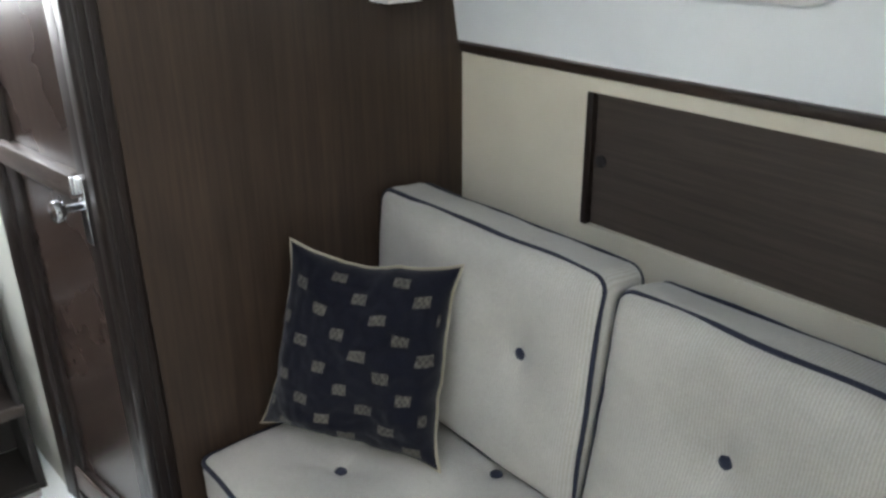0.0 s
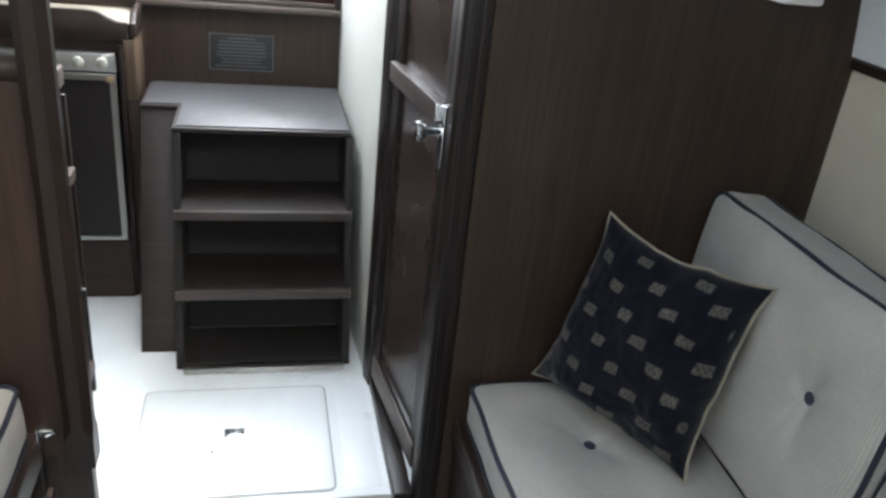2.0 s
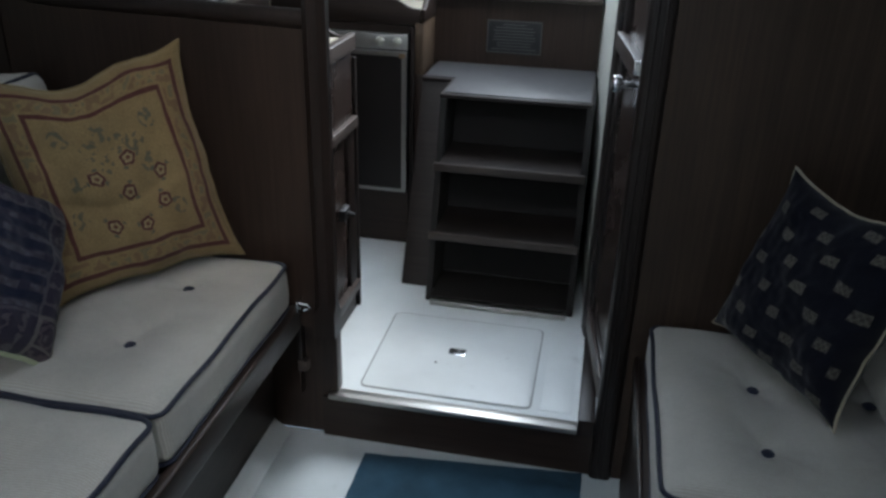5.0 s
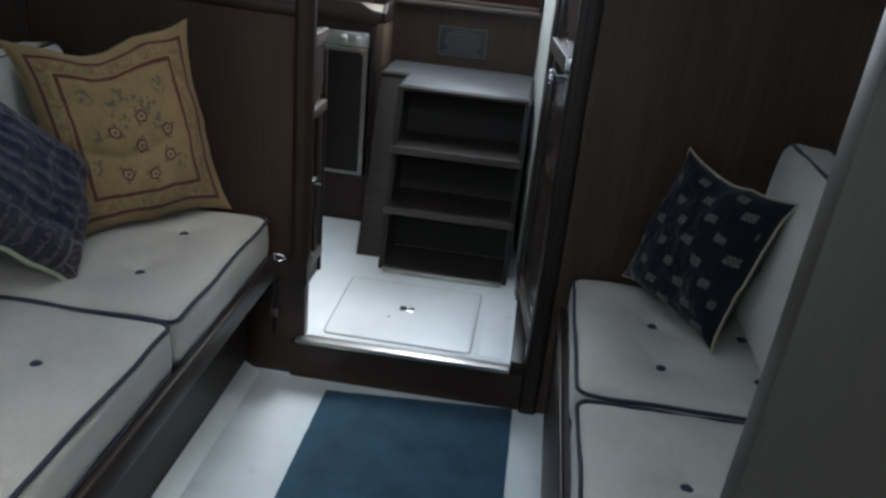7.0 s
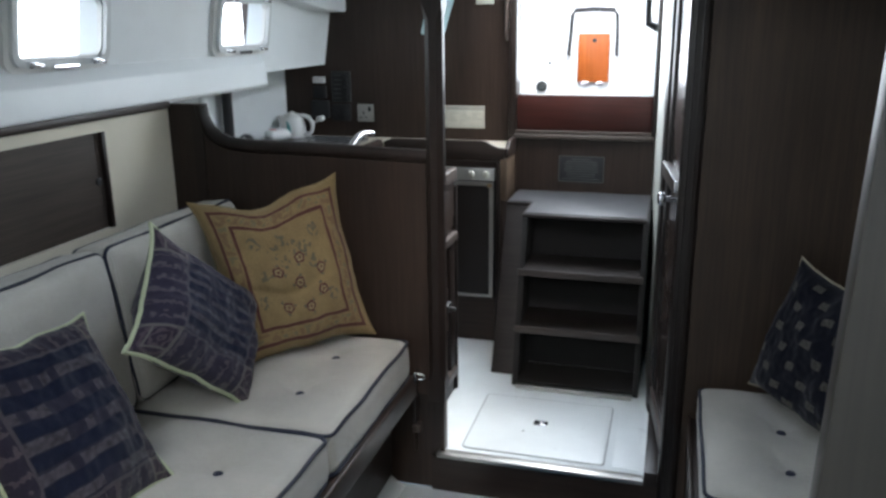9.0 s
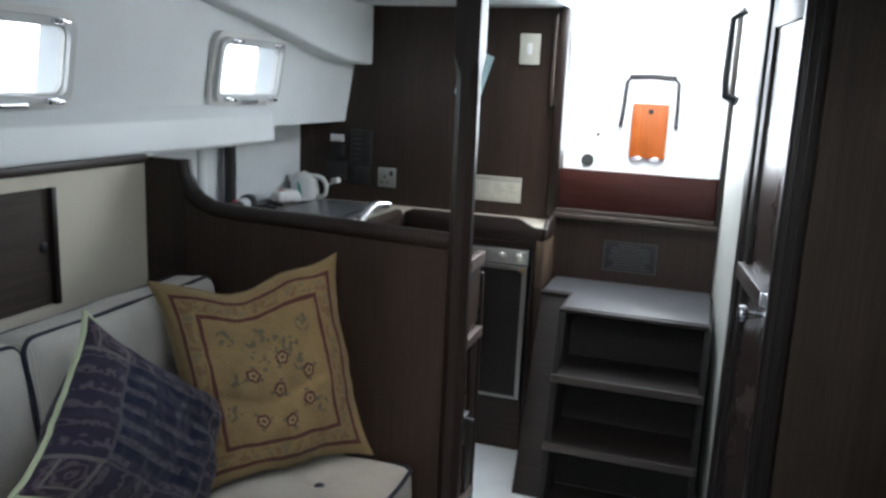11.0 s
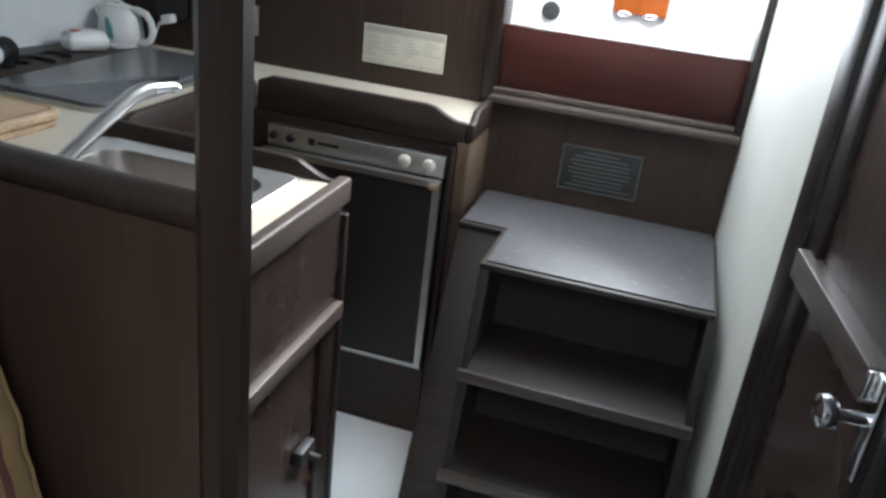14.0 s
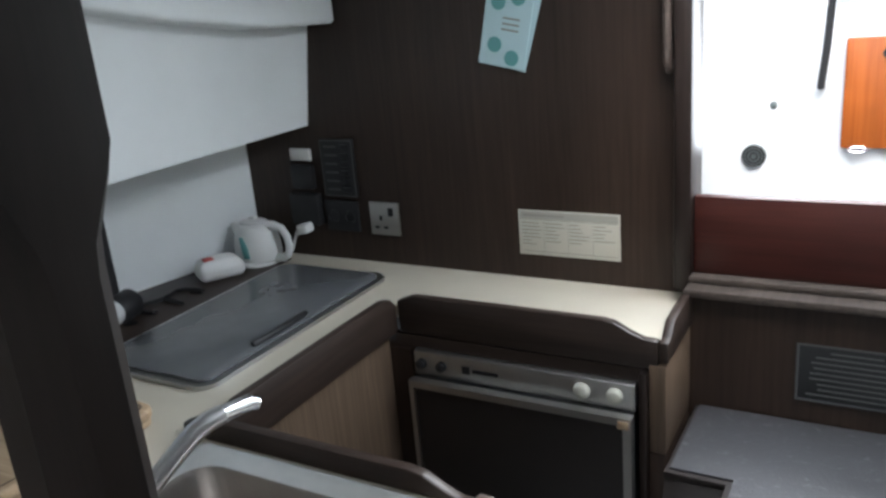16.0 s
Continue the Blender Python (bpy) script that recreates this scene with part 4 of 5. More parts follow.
scatter("scatter_cushion", "navy cushion with woven beige squares leaning on the bulkhead", [(0.795, -0.068, 0.962), (1.01, -0.347, 0.935), (0.880, -0.425, 0.560), (0.690, -0.064, 0.568)], 0.085, navy_squares, BEIGEPIPE, 11, facing=(-1, -1, 0))
scatter("scatter_cushion", "mustard floral cushion with a maroon frame leaning on the half bulkhead", [(-0.975, -0.395, 1.105), (-0.640, -0.092, 1.150), (-0.520, -0.100, 0.628), (-0.79, -0.475, 0.634)], 0.075, floral, MUSTARDPIPE, 12, n=210, facing=(1, -1, 0), sag=0.075, fold_at=0.56)
scatter("scatter_cushion", "blue patchwork cushion with pale green piping standing on its corner", [(-0.886, -0.714, 1.12), (-0.815, -0.356, 0.815), (-0.690, -0.655, 0.600), (-0.757, -1.03, 0.915)], 0.075, patchwork, LIMEPIPE, 13, n=170, facing=(1, -0.3, 0.2), cord=0.0062)
scatter("scatter_cushion", "dark blue striped cushion with green piping on the seat", [(-0.95, -1.37, 1.02), (-0.86, -1.04, 0.99), (-0.665, -1.05, 0.618), (-0.68, -1.44, 0.630)], 0.075, stripes, LIMEPIPE, 14, n=150, facing=(1, -0.3, 0.3), cord=0.0055)

# ---- galley ----
CT = 1.070
counter = thing("worktop", (-0.9, 0.9, CT), "cream laminate galley worktop, L-shaped round the cooker and sink", "worktop")
part("aft_run", holed_wall("z", CT - 0.03, CT, -1.66, -0.318, 1.11, AFT - 0.001, []), LAMINATE, counter)
part("side_run", holed_wall("z", CT - 0.03, CT, -1.68, -0.916, -0.029, 1.11, [(-1.34, -1.035, 0.645, 1.11)]), LAMINATE, counter)
SX0, SX1, SY0, SY1 = -0.910, -0.472, 0.095, 0.500
part("sink_run", holed_wall("z", CT - 0.015, CT, -0.9155, -0.4165, -0.029, 0.511, [(SX0 + 0.02, SX1 - 0.02, SY0 + 0.02, SY1 - 0.02)]), LAMINATE, counter)


part("back_ledge", prism([(-1.645, -0.02), (-1.64, 0.45), (-1.612, 0.95), (-1.528, 1.31), (-1.372, 1.31), (-1.372, -0.02)], "z", CT + 0.0003, CT + 0.0033, 0.001), TEAK_H, counter, "dark wooden ledge behind the cooker")

# raised fiddles of dark wood with swept-down ends
def fiddle_along_x(x0, x1, y0, y1):
    """A fiddle rail along x that sweeps down before its ends."""
    prof = [(x0, CT - 0.055), (x1, CT - 0.055), (x1, CT + 0.004), (x1 - 0.03, CT + 0.006), (x1 - 0.055, CT + 0.016), (x1 - 0.085, CT + 0.032), (x1 - 0.11, CT + 0.036), (x0 + 0.04, CT + 0.036), (x0, CT + 0.02)]
    return prism(prof, "y", y0, y1, 0.004)


part("fiddle", fiddle_along_x(-0.895, -0.318, 1.088, 1.109), TEAK_X, counter, "dark wooden fiddle rail")
part("fiddle", fiddle_along_x(-0.955, -0.408, 0.5115, 0.5305), TEAK_X, counter, "dark wooden fiddle rail")
part("fiddle", prism([(0.5315, CT - 0.055), (1.087, CT - 0.055), (1.087, CT + 0.012), (1.068, CT + 0.03), (1.045, CT + 0.036), (0.585, CT + 0.036), (0.56, CT + 0.028), (0.545, CT + 0.008), (0.5315, CT + 0.004)], "x", -0.9155, -0.896, 0.004), TEAK_H, counter, "dark wooden fiddle rail")
part("fiddle_end", prism([(1.089, CT - 0.04), (1.34, CT - 0.04), (1.34, CT + 0.035), (1.20, CT + 0.035), (1.14, CT + 0.03), (1.112, CT + 0.005), (1.089, CT + 0.004)], "x", -0.3175, -0.298, 0.005), TEAK_H, counter, "dark wooden end fiddle, worn pale")
part("end_rail", joined(box(-0.416, -0.389, -0.028, 0.532, CT - 0.036, CT + 0.014, 0.006, 3), tube([(-0.4025, 0.525, CT - 0.004), (-0.4025, 0.540, CT - 0.003)], [0.013, 0.008], 12)), WORN, counter, "worn pale edge rail with a rounded nose")
part("edge_joint", box(-0.4215, -0.417, -0.020, 0.508, CT + 0.0002, CT + 0.0022, 0.001), INK, counter, "dark joint along the worktop edge")

# aft cabinet round the fridge
aft_cab = thing("galley_cabinet", (-0.62, 1.2, GALLEY), "dark teak galley cabinet that houses the fridge", "cabinet")
part("end_panel", box(-0.335, -0.302, 1.085, AFT - 0.001, 0.8355, CT - 0.045, 0.003), LIGHTWOOD, aft_cab, "lighter worn end panel")
part("front_stile", box(-0.350, -0.3355, 1.068, 1.10, GALLEY, CT - 0.058, 0.002), POST, aft_cab)
part("end_panel_lower", box(-0.335, -0.302, 1.085, 1.284, GALLEY, 0.8350, 0.003), TEAK, aft_cab)
part("upper_rail", box(-0.940, -0.351, 1.089, 1.105, 0.985, CT - 0.057), TEAK_X, aft_cab)
part("kick_panel", box(-0.93, -0.351, 1.060, 1.08, GALLEY, 0.366), TEAK_X, aft_cab)
part("left_stile", box(-0.948, -0.862, 1.075, 1.095, 0.366, 0.984), TEAK, aft_cab)
# fridge
FRIDGEDOOR = painted("dark brown fridge panel", (0.014, 0.010, 0.0085), 0.5, 0.25)
fridge = thing("fridge", (-0.6, 1.06, 0.37), "built-in fridge with a dark wood door and pale metal frame", "fridge")
fascia = part("fascia", box(-0.855, -0.358, 1.074, 1.100, 0.925, 0.983, 0.003), ALU, fridge, "brushed metal control fascia")
fdoor = part("door_panel", box(-0.842, -0.376, 1.048, 1.062, 0.388, 0.908), FRIDGEDOOR, fridge, "dark wood-look door panel")
part("door_frame", frame_bar([(-0.856, 0.374), (-0.358, 0.374), (-0.358, 0.924), (-0.856, 0.924)], [(-0.845, 0.386), (-0.375, 0.386), (-0.375, 0.908), (-0.845, 0.908)], "y", 1.044, 1.066), ALU, fdoor, "pale metal door frame")
part("body", box(-0.855, -0.360, 1.067, 1.34, 0.37, 0.9245), BLACK, fridge)
for x, mt in ((-0.465, PAPER), (-0.398, PAPER)):
    knob = part("knob", lathe([(0.017, 0.0), (0.017, -0.005), (0.014, -0.011), (0.011, -0.013)], (x, 1.074, 0.955), "y", 20), mt, fascia, "white control knob")
for x in (-0.785, -0.835):
    part("knob", lathe([(0.012, 0.0), (0.011, -0.010), (0.008, -0.012)], (x, 1.074, 0.955), "y", 16), BLACK, fascia, "small black knob")
part("maker_mark", joined(box(-0.735, -0.717, 1.0725, 1.0738, 0.946, 0.964), box(-0.710, -0.650, 1.0725, 1.0738, 0.951, 0.959)), BLACK, fascia)
part("latch_tab", box(-0.385, -0.362, 1.040, 1.0435, 0.902, 0.920, 0.002), BEECH, fdoor, "small rusty tab")

# port run front panel and cavity back
side_cab = thing("cooker_cabinet", (-0.96, 0.8, GALLEY), "light veneered cabinet front under the cooker", "cabinet")
part("front_panel", box(-0.922, -0.9160, 0.532, 1.0745, GALLEY, CT - 0.056), LIGHTWOOD, side_cab)
# sink cabinet (peninsula)
sink_cab = thing("sink_cabinet", (-0.4, 0.25, GALLEY), "dark teak sink cabinet with a panelled end door", "cabinet")
part("aft_panel", box(-0.955, -0.406, 0.513, 0.528, GALLEY, CT - 0.056), TEAK_X, sink_cab)
part("upper_panel", box(-0.412, -0.397, -0.028, 0.508, 0.835, CT - 0.0365), DOOR, sink_cab)
part("mid_rail", box(-0.408, -0.380, -0.028, 0.510, 0.800, 0.834, 0.004), WORN, sink_cab, "worn pale middle rail")
for y0, y1 in ((-0.028, 0.04), (0.44, 0.508)):
    part("stile", box(-0.410, -0.394, y0, y1, 0.26, 0.7995, 0.002), POST, sink_cab)
sdoor = part("door", box(-0.410, -0.403, 0.0405, 0.4395, 0.26, 0.7995), DOOR, sink_cab)
part("bottom_rail", box(-0.410, -0.382, -0.028, 0.510, 0.225, 0.2595, 0.004), WORN, sink_cab, "worn pale bottom rail")
part("plinth", box(-0.410, -0.400, -0.028, 0.508, GALLEY, 0.2245), TEAK, sink_cab)
part("post_strip", box(-0.4055, -0.388, 0.5105, 0.528, GALLEY, CT - 0.056, 0.003), POST, sink_cab)
latch = part("latch", joined(box(-0.402, -0.379, 0.345, 0.405, 0.535, 0.575, 0.005), tube([(-0.379, 0.375, 0.555), (-0.355, 0.375, 0.552)], 0.008, 10)), BLACK, sdoor, "dark latch with a worn top")

# sink
sink = thing("sink", (-0.68, 0.33, CT), "rectangular stainless steel sink with a wide flat rim", "sink")
sx, sy = (SX0 + SX1) / 2, (SY0 + SY1) / 2
sw, sh = SX1 - SX0, SY1 - SY0
# one steel in two colours: rim's sheen and bowl's brown reflection are painted in
RIMSTEEL = metal("sink rim steel with sheen in the colour", (0.78, 0.775, 0.76), 0.40)
BOWLSTEEL = metal("sink bowl steel with dark reflection in the colour", (0.40, 0.375, 0.35), 0.34)


def nested(rows, closed=False):
    """Rounded outlines, one inside the next, skinned into a dished sheet."""
    bm = bmesh.new()
    loops = [[bm.verts.new((sx + x, sy + y, CT + z)) for x, y in rounded_rect(w, h, r, 8)] for w, h, r, z in rows]
    for p, q in zip(loops, loops[1:]):
        for k in range(len(p)):
            m = (k + 1) % len(p)
            bm.faces.new((p[k], p[m], q[m], q[k]))
    if closed:
        bm.faces.new(loops[-1])
    return bm


part("rim", nested([(sw, sh, 0.030, 0.001), (sw - 0.003, sh - 0.003, 0.030, 0.006), (sw - 0.012, sh - 0.012, 0.030, 0.0085), (sw - 0.022, sh - 0.022, 0.032, 0.0065), (sw - 0.078, sh - 0.078, 0.055, 0.0055), (sw - 0.088, sh - 0.088, 0.055, 0.0025)]), RIMSTEEL, sink, "flat rim with a bright sheen in its colour")
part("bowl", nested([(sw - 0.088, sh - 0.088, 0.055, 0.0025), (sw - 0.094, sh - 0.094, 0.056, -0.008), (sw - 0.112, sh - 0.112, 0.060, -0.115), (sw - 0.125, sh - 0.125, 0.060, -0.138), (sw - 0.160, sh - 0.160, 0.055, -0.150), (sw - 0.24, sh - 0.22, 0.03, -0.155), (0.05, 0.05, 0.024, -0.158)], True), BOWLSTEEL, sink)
part("drain", lathe([(0.024, 0.0), (0.022, 0.003), (0.006, 0.001)], (sx, sy, CT - 0.157), "z", 20), CHROME, sink)
tap = thing("tap", (-0.748, 0.119, CT), "slanting brushed steel folding tap over the sink", "tap")
part("stem", joined(lathe([(0.022, 0.0070), (0.022, 0.013), (0.018, 0.017)], (-0.748, 0.119, CT), "z", 20), tube([(-0.748, 0.119, CT + 0.016), (-0.7475, 0.122, CT + 0.034)], 0.016, 16)), CHROME, tap)
part("spout", tube([(-0.748, 0.120, CT + 0.028), (-0.747, 0.132, CT + 0.042), (-0.722, 0.312, CT + 0.138), (-0.718, 0.336, CT + 0.150), (-0.713, 0.358, CT + 0.156), (-0.708, 0.378, CT + 0.157)], [0.0135, 0.013, 0.013, 0.0135, 0.0135, 0.013], 16), STEEL, tap)
part("nozzle", tube([(-0.708, 0.3785, CT + 0.157), (-0.698, 0.420, CT + 0.155), (-0.695, 0.430, CT + 0.149)], [0.0115, 0.0112, 0.010], 16), CHROME, tap, "polished nozzle")
dish = thing("dish_cloth", (-0.60, 0.30, CT - 0.15), "folded orange and tan sponge cloth in the sink", "cloth")
part("cloth", moved(cushion_mesh(0.13, 0.09, 0.02, 0.008, 0.004, seed=21), pose(-0.615, 0.300, CT - 0.1525, 0, 0, 25)), SPONGE, dish)

# cooker lid
cook = thing("cooker", (-1.19, 0.94, CT), "flush cooker under a dark glass lid with a steel rim", "cooker")
cx, cy, cw, ch = -1.19, 0.945, 0.305, 0.600
part("lid", moved(prism(rounded_rect(cw, ch, 0.03), "z", 0.010, 0.0155, 0.002), Matrix.Translation((cx, cy, CT))), GLASSLID, cook, "dark glass lid")
part("rim", moved(frame_bar(rounded_rect(cw + 0.032, ch + 0.032, 0.04), rounded_rect(cw - 0.016, ch - 0.016, 0.026), "z", 0.001, 0.0095), Matrix.Translation((cx, cy, CT))), STEEL, cook, "steel rim")
part("body", box(-1.335, -1.04, 0.65, 1.105, CT - 0.10, CT - 0.001), STEEL, cook)
part("lid_handle", tube([(cx + cw / 2 - 0.02, 0.80, CT + 0.019), (cx + cw / 2 - 0.012, 0.84, CT + 0.022), (cx + cw / 2 - 0.012, 0.93, CT + 0.022), (cx + cw / 2 - 0.02, 0.97, CT + 0.019)], 0.007, 10), BLACK, cook, "black lid handle")

# chopping board
chop = thing("chopping_board", (-1.15, 0.42, CT), "thick worn beech chopping board with a split edge", "chopping board")
part("lower_slab", moved(prism(rounded_rect(0.262, 0.285, 0.02), "z", 0.0, 0.017, 0.004, 3), pose(-1.166, 0.383, CT + 0.0005, 0, 0, -3)), BEECH, chop, "paler lower board")
part("slab", moved(prism(rounded_rect(0.275, 0.295, 0.028), "z", 0.0175, 0.038, 0.007, 3), pose(-1.162, 0.380, CT + 0.0005, 0, 0, -4)), BEECH, chop, "worn upper board with darker edges")
part("groove", moved(frame_bar(rounded_rect(0.25, 0.27, 0.02), rounded_rect(0.243, 0.263, 0.018), "z", 0.0382, 0.0387), pose(-1.162, 0.380, CT + 0.0005, 0, 0, -4)), LIGHTWOOD, chop)

# kettle
kettle = thing("kettle", (-1.40, 1.25, CT), "white plastic electric kettle with a green water gauge", "kettle")
KX, KY = -1.447, 1.268
part("base", lathe([(0.060, 0.0005), (0.062, 0.010), (0.056, 0.014)], (KX, KY, CT), "z"), WHITEPLASTIC, kettle)
part("body", moved(lathe([(0.056, 0.0145), (0.062, 0.03), (0.060, 0.06), (0.053, 0.092), (0.044, 0.108), (0.032, 0.113)], (0, 0, 0), "z", 32), pose(KX, KY, CT) @ Matrix.Diagonal((1.12, 0.92, 1.0, 1.0))), WHITEPLASTIC, kettle)
part("lid", moved(lathe([(0.036, 0.1132), (0.034, 0.118), (0.020, 0.122), (0.004, 0.123)], (0, 0, 0), "z", 24), pose(KX - 0.004, KY, CT) @ Matrix.Diagonal((1.15, 0.9, 1.0, 1.0))), WHITEPLASTIC, kettle)
part("lid_catch", box(KX - 0.012, KX + 0.008, KY - 0.010, KY + 0.010, CT + 0.1232, CT + 0.130, 0.003), WHITEPLASTIC, kettle)
part("handle", tube([(KX + 0.034, KY, CT + 0.106), (KX + 0.062, KY, CT + 0.110), (KX + 0.090, KY, CT + 0.103), (KX + 0.106, KY, CT + 0.082), (KX + 0.110, KY, CT + 0.055), (KX + 0.103, KY, CT + 0.032), (KX + 0.085, KY, CT + 0.020), (KX + 0.062, KY, CT + 0.020)], [0.013, 0.012, 0.011, 0.010, 0.010, 0.010, 0.011, 0.012], 12), WHITEPLASTIC, kettle)
part("spout", tube([(KX - 0.045, KY, CT + 0.078), (KX - 0.066, KY, CT + 0.094), (KX - 0.076, KY, CT + 0.106)], [0.024, 0.016, 0.009], 12), WHITEPLASTIC, kettle)
part("water_gauge", moved(prism([(-0.008, 0.028), (0.010, 0.028), (0.006, 0.06), (-0.006, 0.088), (-0.014, 0.088), (-0.012, 0.05)], "y", -0.0600, -0.0555, 0.001), pose(KX, KY, CT, 0, 0, 8)), TEAL, kettle, "green water gauge")
plug = thing("plug", (-1.33, 1.33, 1.14), "white mains plug with a short lead", "plug")
part("body", moved(joined(box(-0.017, 0.017, -0.018, 0.018, -0.013, 0.013, 0.006), tube([(-0.016, 0, -0.004), (-0.032, 0, -0.012)], [0.008, 0.005], 10)), pose(-1.312, 1.312, 1.163, 0, -12, 0)), WHITEPLASTIC, plug)
part("lead", tube([(-1.343, 1.312, 1.150), (-1.352, 1.308, 1.125), (-1.358, 1.302, 1.100), (-1.375, 1.295, 1.084), (-1.392, 1.285, 1.0765)], 0.004, 8), WHITEPLASTIC, plug)
pack = thing("food_packet", (-1.44, 1.06, CT), "crumpled white and red food packet", "packet")
part("bag", moved(cushion_mesh(0.12, 0.075, 0.042, 0.018, 0.012, seed=31), pose(-1.468, 1.135, CT + 0.0035, 0, 0, 60)), WHITEPLASTIC, pack)
part("label_patch", moved(cushion_mesh(0.03, 0.035, 0.012, 0.005, 0.002, seed=32), pose(-1.478, 1.112, CT + 0.046, 0, 0, 60)), REDPLASTIC, pack, "red printed patch")
torch = thing("torch", (-1.43, 0.66, CT), "black and grey hand torch lying on the worktop", "torch")
ma = pose(-1.452, 0.745, CT + 0.036, 0, 0, 14) @ Matrix.Diagonal((1.15, 1.2, 1.15, 1))
part("barrel", moved(lathe([(0.022, -0.09), (0.024, -0.08), (0.024, -0.02), (0.022, -0.015)], (0, 0, 0), "y", 20), ma), BLACK, torch)
part("collar", moved(lathe([(0.0245, -0.0148), (0.0255, 0.0), (0.0255, 0.045), (0.0245, 0.05)], (0, 0, 0), "y", 20), ma), RIM, torch, "grey metal collar")
part("head", moved(lathe([(0.026, 0.0502), (0.030, 0.06), (0.030, 0.10), (0.026, 0.105)], (0, 0, 0), "y", 20), ma), BLACK, torch)
part("button", moved(box(-0.006, 0.006, -0.06, -0.04, 0.022, 0.028, 0.002), ma), REDPLASTIC, torch, "red switch")
lead = thing("tangled_lead", (-1.42, 0.85, CT), "tangled black lead on the worktop", "cable")
pts = []
for k in range(40):
    a = k * 0.55
    pts.append((-1.465 + 0.04 * math.sin(a) + 0.012 * math.sin(2.3 * a), 0.80 + 0.0060 * k + 0.02 * math.cos(a), CT + 0.005 + 0.003 * (1 + math.sin(1.7 * a))))
part("flex", tube(pts, 0.0045, 8), BLACK, lead)
charger = thing("charger", (-1.45, 0.50, CT), "dark green charger with a coiled black lead", "charger")
part("body", moved(box(-0.035, 0.035, -0.05, 0.05, 0.0005, 0.045, 0.008), pose(-1.43, 0.50, CT, 0, 0, 20)), painted("dark green plastic", (0.05, 0.075, 0.06), 0.5), charger)
part("lead", tube([(-1.43, 0.49, CT + 0.046), (-1.45, 0.46, CT + 0.085), (-1.49, 0.44, CT + 0.105), (-1.53, 0.41, CT + 0.095), (-1.545, 0.38, CT + 0.04), (-1.52, 0.39, CT + 0.006)], 0.004, 8), BLACK, charger)
part("lead", tube([(-1.40, 0.53, CT + 0.046), (-1.39, 0.50, CT + 0.075), (-1.42, 0.45, CT + 0.078), (-1.47, 0.44, CT + 0.060), (-1.50, 0.47, CT + 0.030), (-1.49, 0.53, CT + 0.008)], 0.004, 8), BLACK, charger)
hose = thing("hose", (-1.46, 0.72, CT), "black ribbed bilge hose with a metal clip", "hose")
hx, hy = -1.585, 0.885
hp = [(hx, hy, CT + 0.0005 + 0.285 * k / 60) for k in range(61)]
part("pipe", tube(hp, [0.0235 + 0.0014 * (k % 2) for k in range(61)], 18), BLACK, hose)
part("clip", lathe([(0.0252, 0.252), (0.0275, 0.254), (0.0275, 0.270), (0.0252, 0.272)], (hx, hy, CT), "z"), CHROME, hose, "metal hose clip")
part("tail", lathe([(0.0195, 0.2855), (0.0195, 0.361)], (hx, hy, CT), "z"), GREYGREEN, hose, "dull grey-green pipe tail")

# ---- on the galley bulkhead ----
BY = AFT - 0.0005


def on_wall(x0, x1, z0, z1, d, bevel=0.002):
    return box(x0, x1, BY - d, BY, z0, z1, bevel)


socket = thing("wall_socket", (-1.08, BY, 1.15), "brushed metal switched mains socket on dark teak", "socket")
part("plate", on_wall(-1.126, -1.040, 1.148, 1.234, 0.009), ALU, socket)
part("switch", box(-1.068, -1.053, BY - 0.014, BY - 0.0092, 1.200, 1.222, 0.002), BLACK, socket, "black rocker switch")
for x0, x1, z0, z1 in ((-1.096, -1.089, 1.186, 1.200), (-1.112, -1.100, 1.166, 1.172), (-1.085, -1.073, 1.166, 1.172)):
    part("pin_slot", box(x0, x1, BY - 0.0102, BY - 0.0092, z0, z1), BLACK, socket)
notice = thing("notice", (-0.59, BY, 1.13), "yellowed printed notice with four columns of small print", "notice")
part("sheet", on_wall(-0.712, -0.470, 1.128, 1.236, 0.002, 0.0005), PAPER, notice)
rp = random.Random(5)
part("heading_line", box(-0.70, -0.60, BY - 0.0026, BY - 0.0022, 1.222, 1.226), INK, notice)
part("heading_band", box(-0.708, -0.474, BY - 0.0024, BY - 0.0021, 1.2155, 1.233), painted("grey printed band", (0.34, 0.335, 0.29), 0.8), notice, "grey heading band")
part("foot_rule", box(-0.708, -0.474, BY - 0.0026, BY - 0.0022, 1.1365, 1.1378), INK, notice)
part("heading_rule", box(-0.708, -0.474, BY - 0.0026, BY - 0.0022, 1.2135, 1.2145), INK, notice)
for k in range(4):
    x = -0.704 + k * 0.0585
    if k:
        part("column_rule", box(x - 0.004, x - 0.0033, BY - 0.0026, BY - 0.0022, 1.133, 1.212), INK, notice)
    for j in range(rp.randint(5, 8)):
        part("print_line", box(x, x + rp.uniform(0.022, 0.05), BY - 0.0026, BY - 0.0022, 1.2045 - j * 0.0085, 1.2065 - j * 0.0085), INK, notice)
switchplate = thing("light_switch", (-0.47, BY, 1.7), "cream rectangular light switch plate", "switch")
part("plate", on_wall(-0.512, -0.427, 1.705, 1.828, 0.012, 0.004), PAPER, switchplate)
part("rocker", box(-0.480, -0.458, BY - 0.016, BY - 0.0122, 1.745, 1.79, 0.002), WHITEPLASTIC, switchplate)
leaf = thing("leaflet", (-0.7, BY, 1.6), "pale blue leaflet hanging askew with round pictures", "leaflet")
ml = pose(-0.712, BY - 0.004, 1.650, 0, 12, 0)
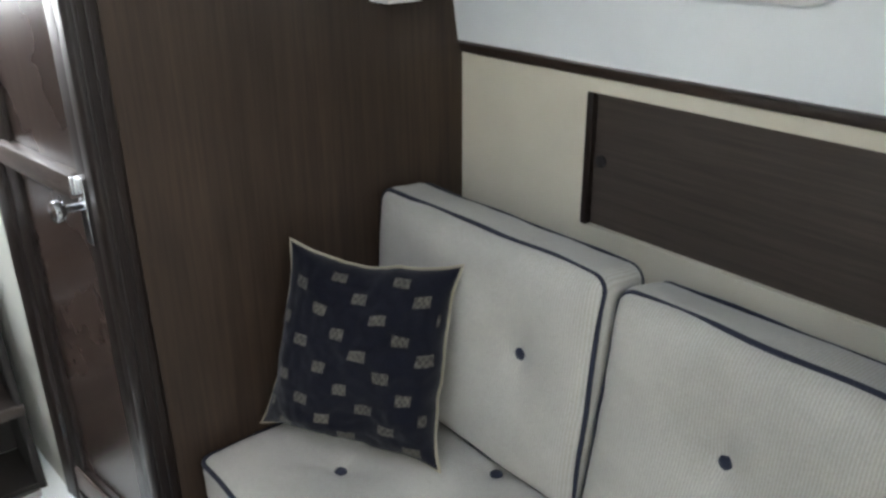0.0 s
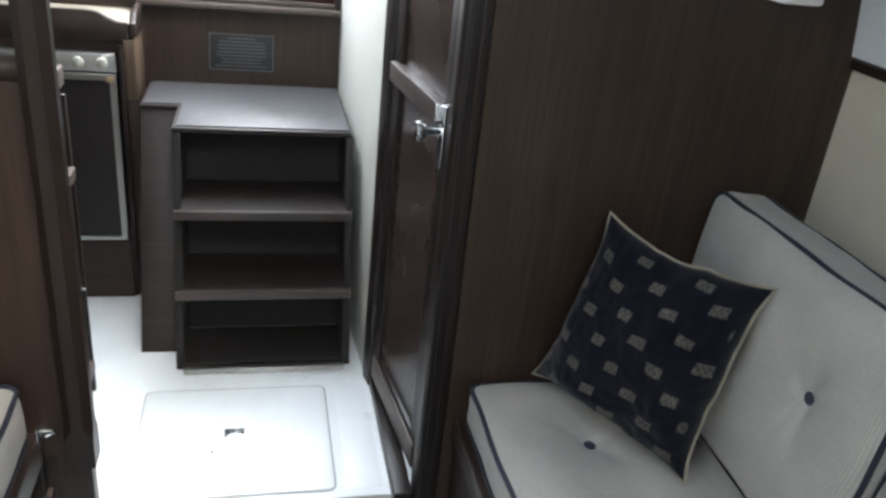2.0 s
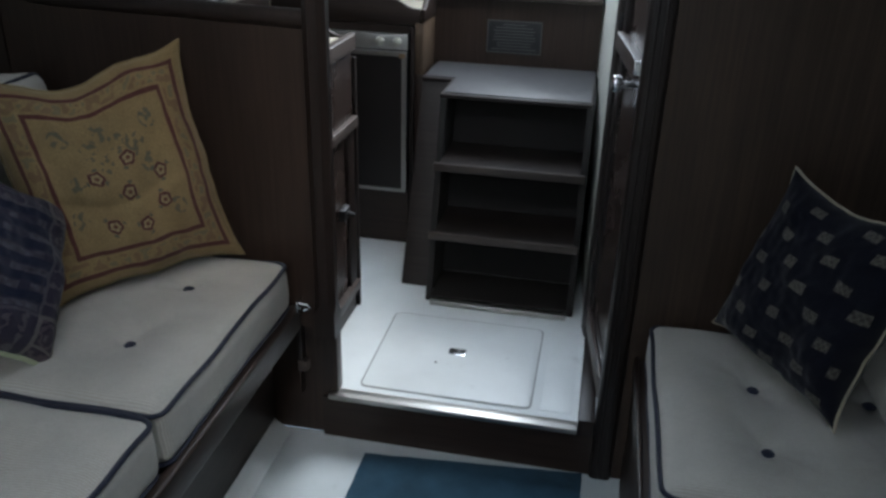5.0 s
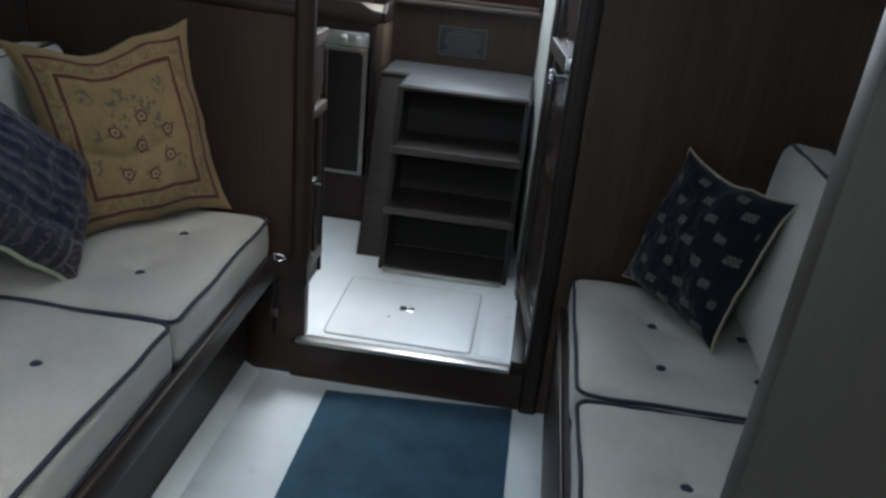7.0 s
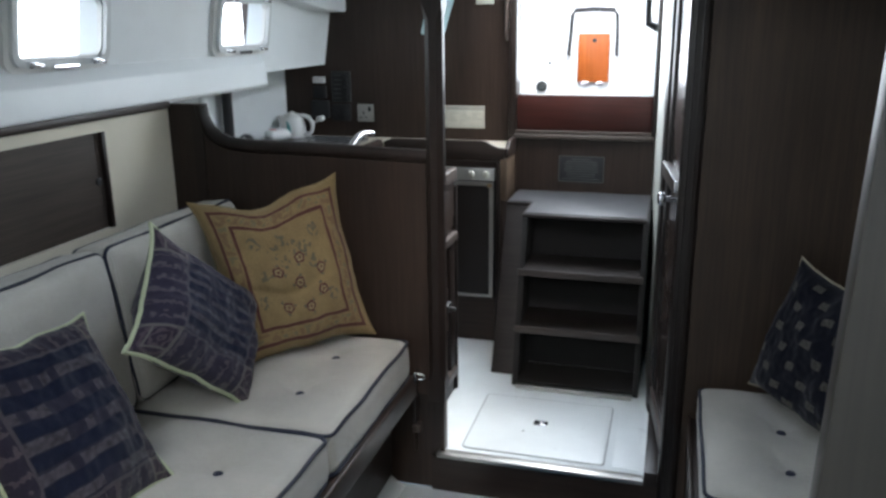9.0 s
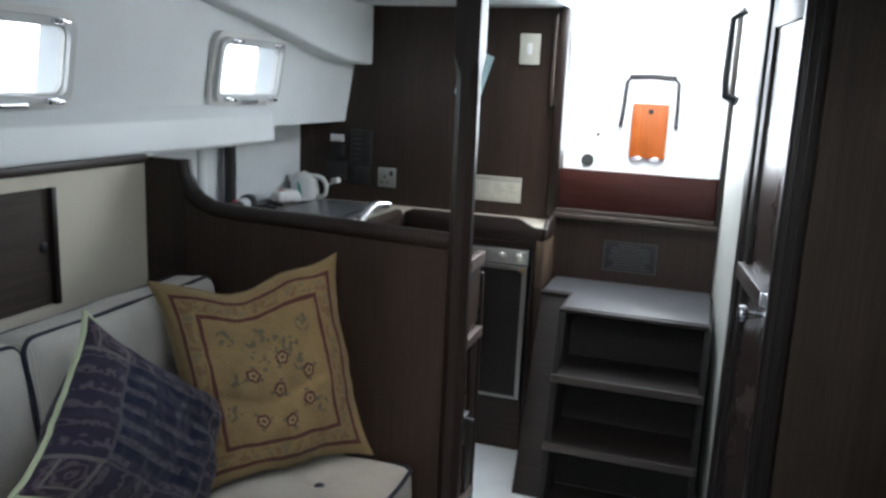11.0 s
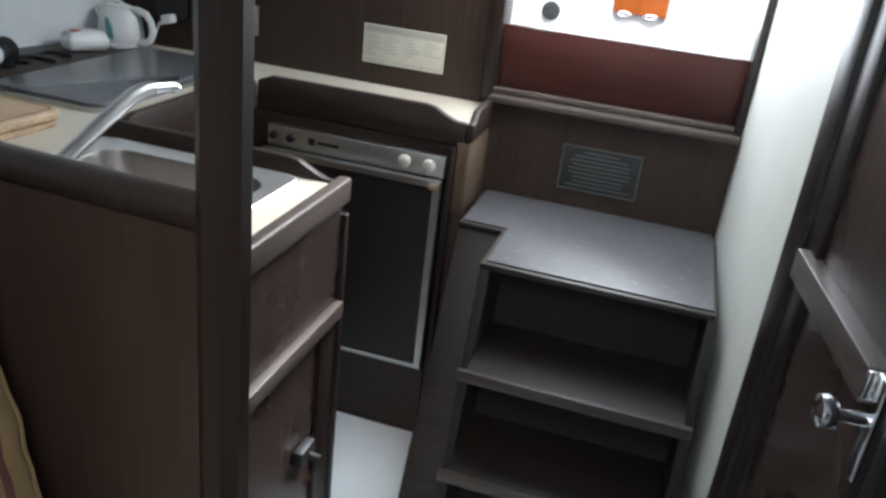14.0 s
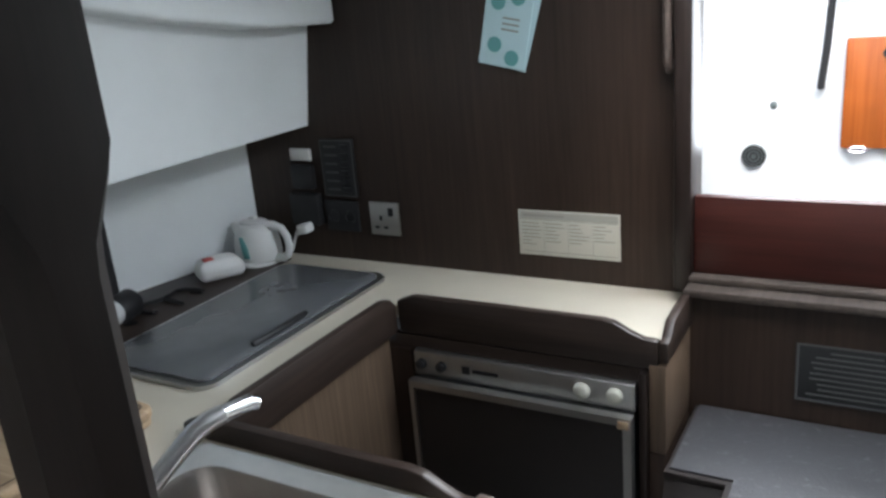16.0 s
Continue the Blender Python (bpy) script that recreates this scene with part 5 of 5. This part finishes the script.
part("back_sheet", moved(box(-0.058, 0.058, 0.0, 0.0015, -0.092, 0.10), pose(-0.704, BY - 0.003, 1.652, 0, 17, 0)), LEAFLET, leaf)
part("front_sheet", moved(box(-0.055, 0.055, -0.002, 0.0, -0.09, 0.10), ml), LEAFLET, leaf)
for u, v in ((-0.022, -0.045), (0.022, -0.068), (-0.025, 0.045), (0.02, 0.06)):
    part("picture", moved(lathe([(0.017, -0.0022), (0.017, -0.0030), (0.012, -0.0032)], (u, 0, v), "y", 18), ml), TEAL, leaf, "round dark picture")
for k in range(3):
    part("print_line", moved(box(-0.01, 0.03, -0.0030, -0.0022, 0.012 - k * 0.012, 0.016 - k * 0.012), ml), INK, leaf)
panel = thing("switch_panel", (-1.19, BY, 1.24), "black electrical switch panel with rows of rocker switches", "panel")
part("plate", on_wall(-1.262, -1.157, 1.243, 1.395, 0.008), BLACK, panel)
part("edge", frame_bar([(-1.260, 1.245), (-1.159, 1.245), (-1.159, 1.393), (-1.260, 1.393)], [(-1.257, 1.248), (-1.162, 1.248), (-1.162, 1.390), (-1.257, 1.390)], "y", BY - 0.0092, BY - 0.0084), PALEINK, panel)
for k in range(6):
    part("rocker", box(-1.198, -1.172, BY - 0.016, BY - 0.0085, 1.256 + k * 0.0225, 1.270 + k * 0.0225, 0.002), BLACK, panel)
    part("label_strip", box(-1.248, -1.208, BY - 0.0090, BY - 0.0084, 1.260 + k * 0.0225, 1.266 + k * 0.0225), PALEINK, panel)
panel = thing("socket_panel", (-1.19, BY, 1.15), "black panel with twelve volt sockets", "panel")
part("plate", on_wall(-1.268, -1.163, 1.150, 1.232, 0.008), BLACK, panel)
for x in (-1.242, -1.190):
    part("outlet", lathe([(0.018, -0.0085), (0.018, -0.013), (0.012, -0.014), (0.011, -0.010)], (x, BY, 1.190), "y", 20), BLACK, panel)
meter = thing("meter", (-1.33, BY, 1.28), "black instrument with a white label above", "instrument")
part("label", on_wall(-1.362, -1.296, 1.336, 1.368, 0.010), WHITEPLASTIC, meter, "white label")
part("case", on_wall(-1.360, -1.290, 1.262, 1.326, 0.02, 0.004), BLACK, meter)
part("case", on_wall(-1.37, -1.275, 1.165, 1.250, 0.03, 0.006), BLACK, meter)
bell = thing("bell", (-0.735, 1.3, 1.85), "small polished brass bell on a bracket", "bell")
part("body", lathe([(0.030, 1.865), (0.030, 1.870), (0.022, 1.885), (0.018, 1.905), (0.008, 1.915)], (-0.735, 1.30, 0), "z"), BRASS, bell)
part("bracket", tube([(-0.735, 1.30, 1.914), (-0.735, 1.30, 1.922), (-0.735, AFT - 0.001, 1.922)], 0.005, 8), BRASS, bell)
rail = thing("hand_rail", (-0.355, 1.33, 1.56), "pale worn vertical hand rail on the companionway post", "rail")
part("bar", tube([(-0.357, 1.338, 1.545), (-0.357, 1.318, 1.565), (-0.357, 1.316, 1.62), (-0.357, 1.316, 1.90)], 0.009, 10), WORN, rail)
for z in (1.556, 1.88):
    part("foot", tube([(-0.357, 1.318, z), (-0.357, AFT - 0.001, z)], 0.008, 10), WORN, rail)

# ---- bulkhead lamp ----
lamp = thing("bulkhead_lamp", (1.095, -0.05, 1.42), "small white bulkhead lamp with a brass cap, unlit", "lamp")
part("shade", box(1.048, 1.140, -0.085, -0.0125, 1.420, 1.520, 0.006), WHITEPLASTIC, lamp)
part("cap", box(1.056, 1.132, -0.075, -0.0125, 1.5205, 1.540, 0.004), BRASS, lamp, "brass cap")
part("switch", lathe([(0.007, 0.0), (0.007, 0.012), (0.004, 0.014)], (1.115, -0.045, 1.5405), "z", 12), ALU, lamp)
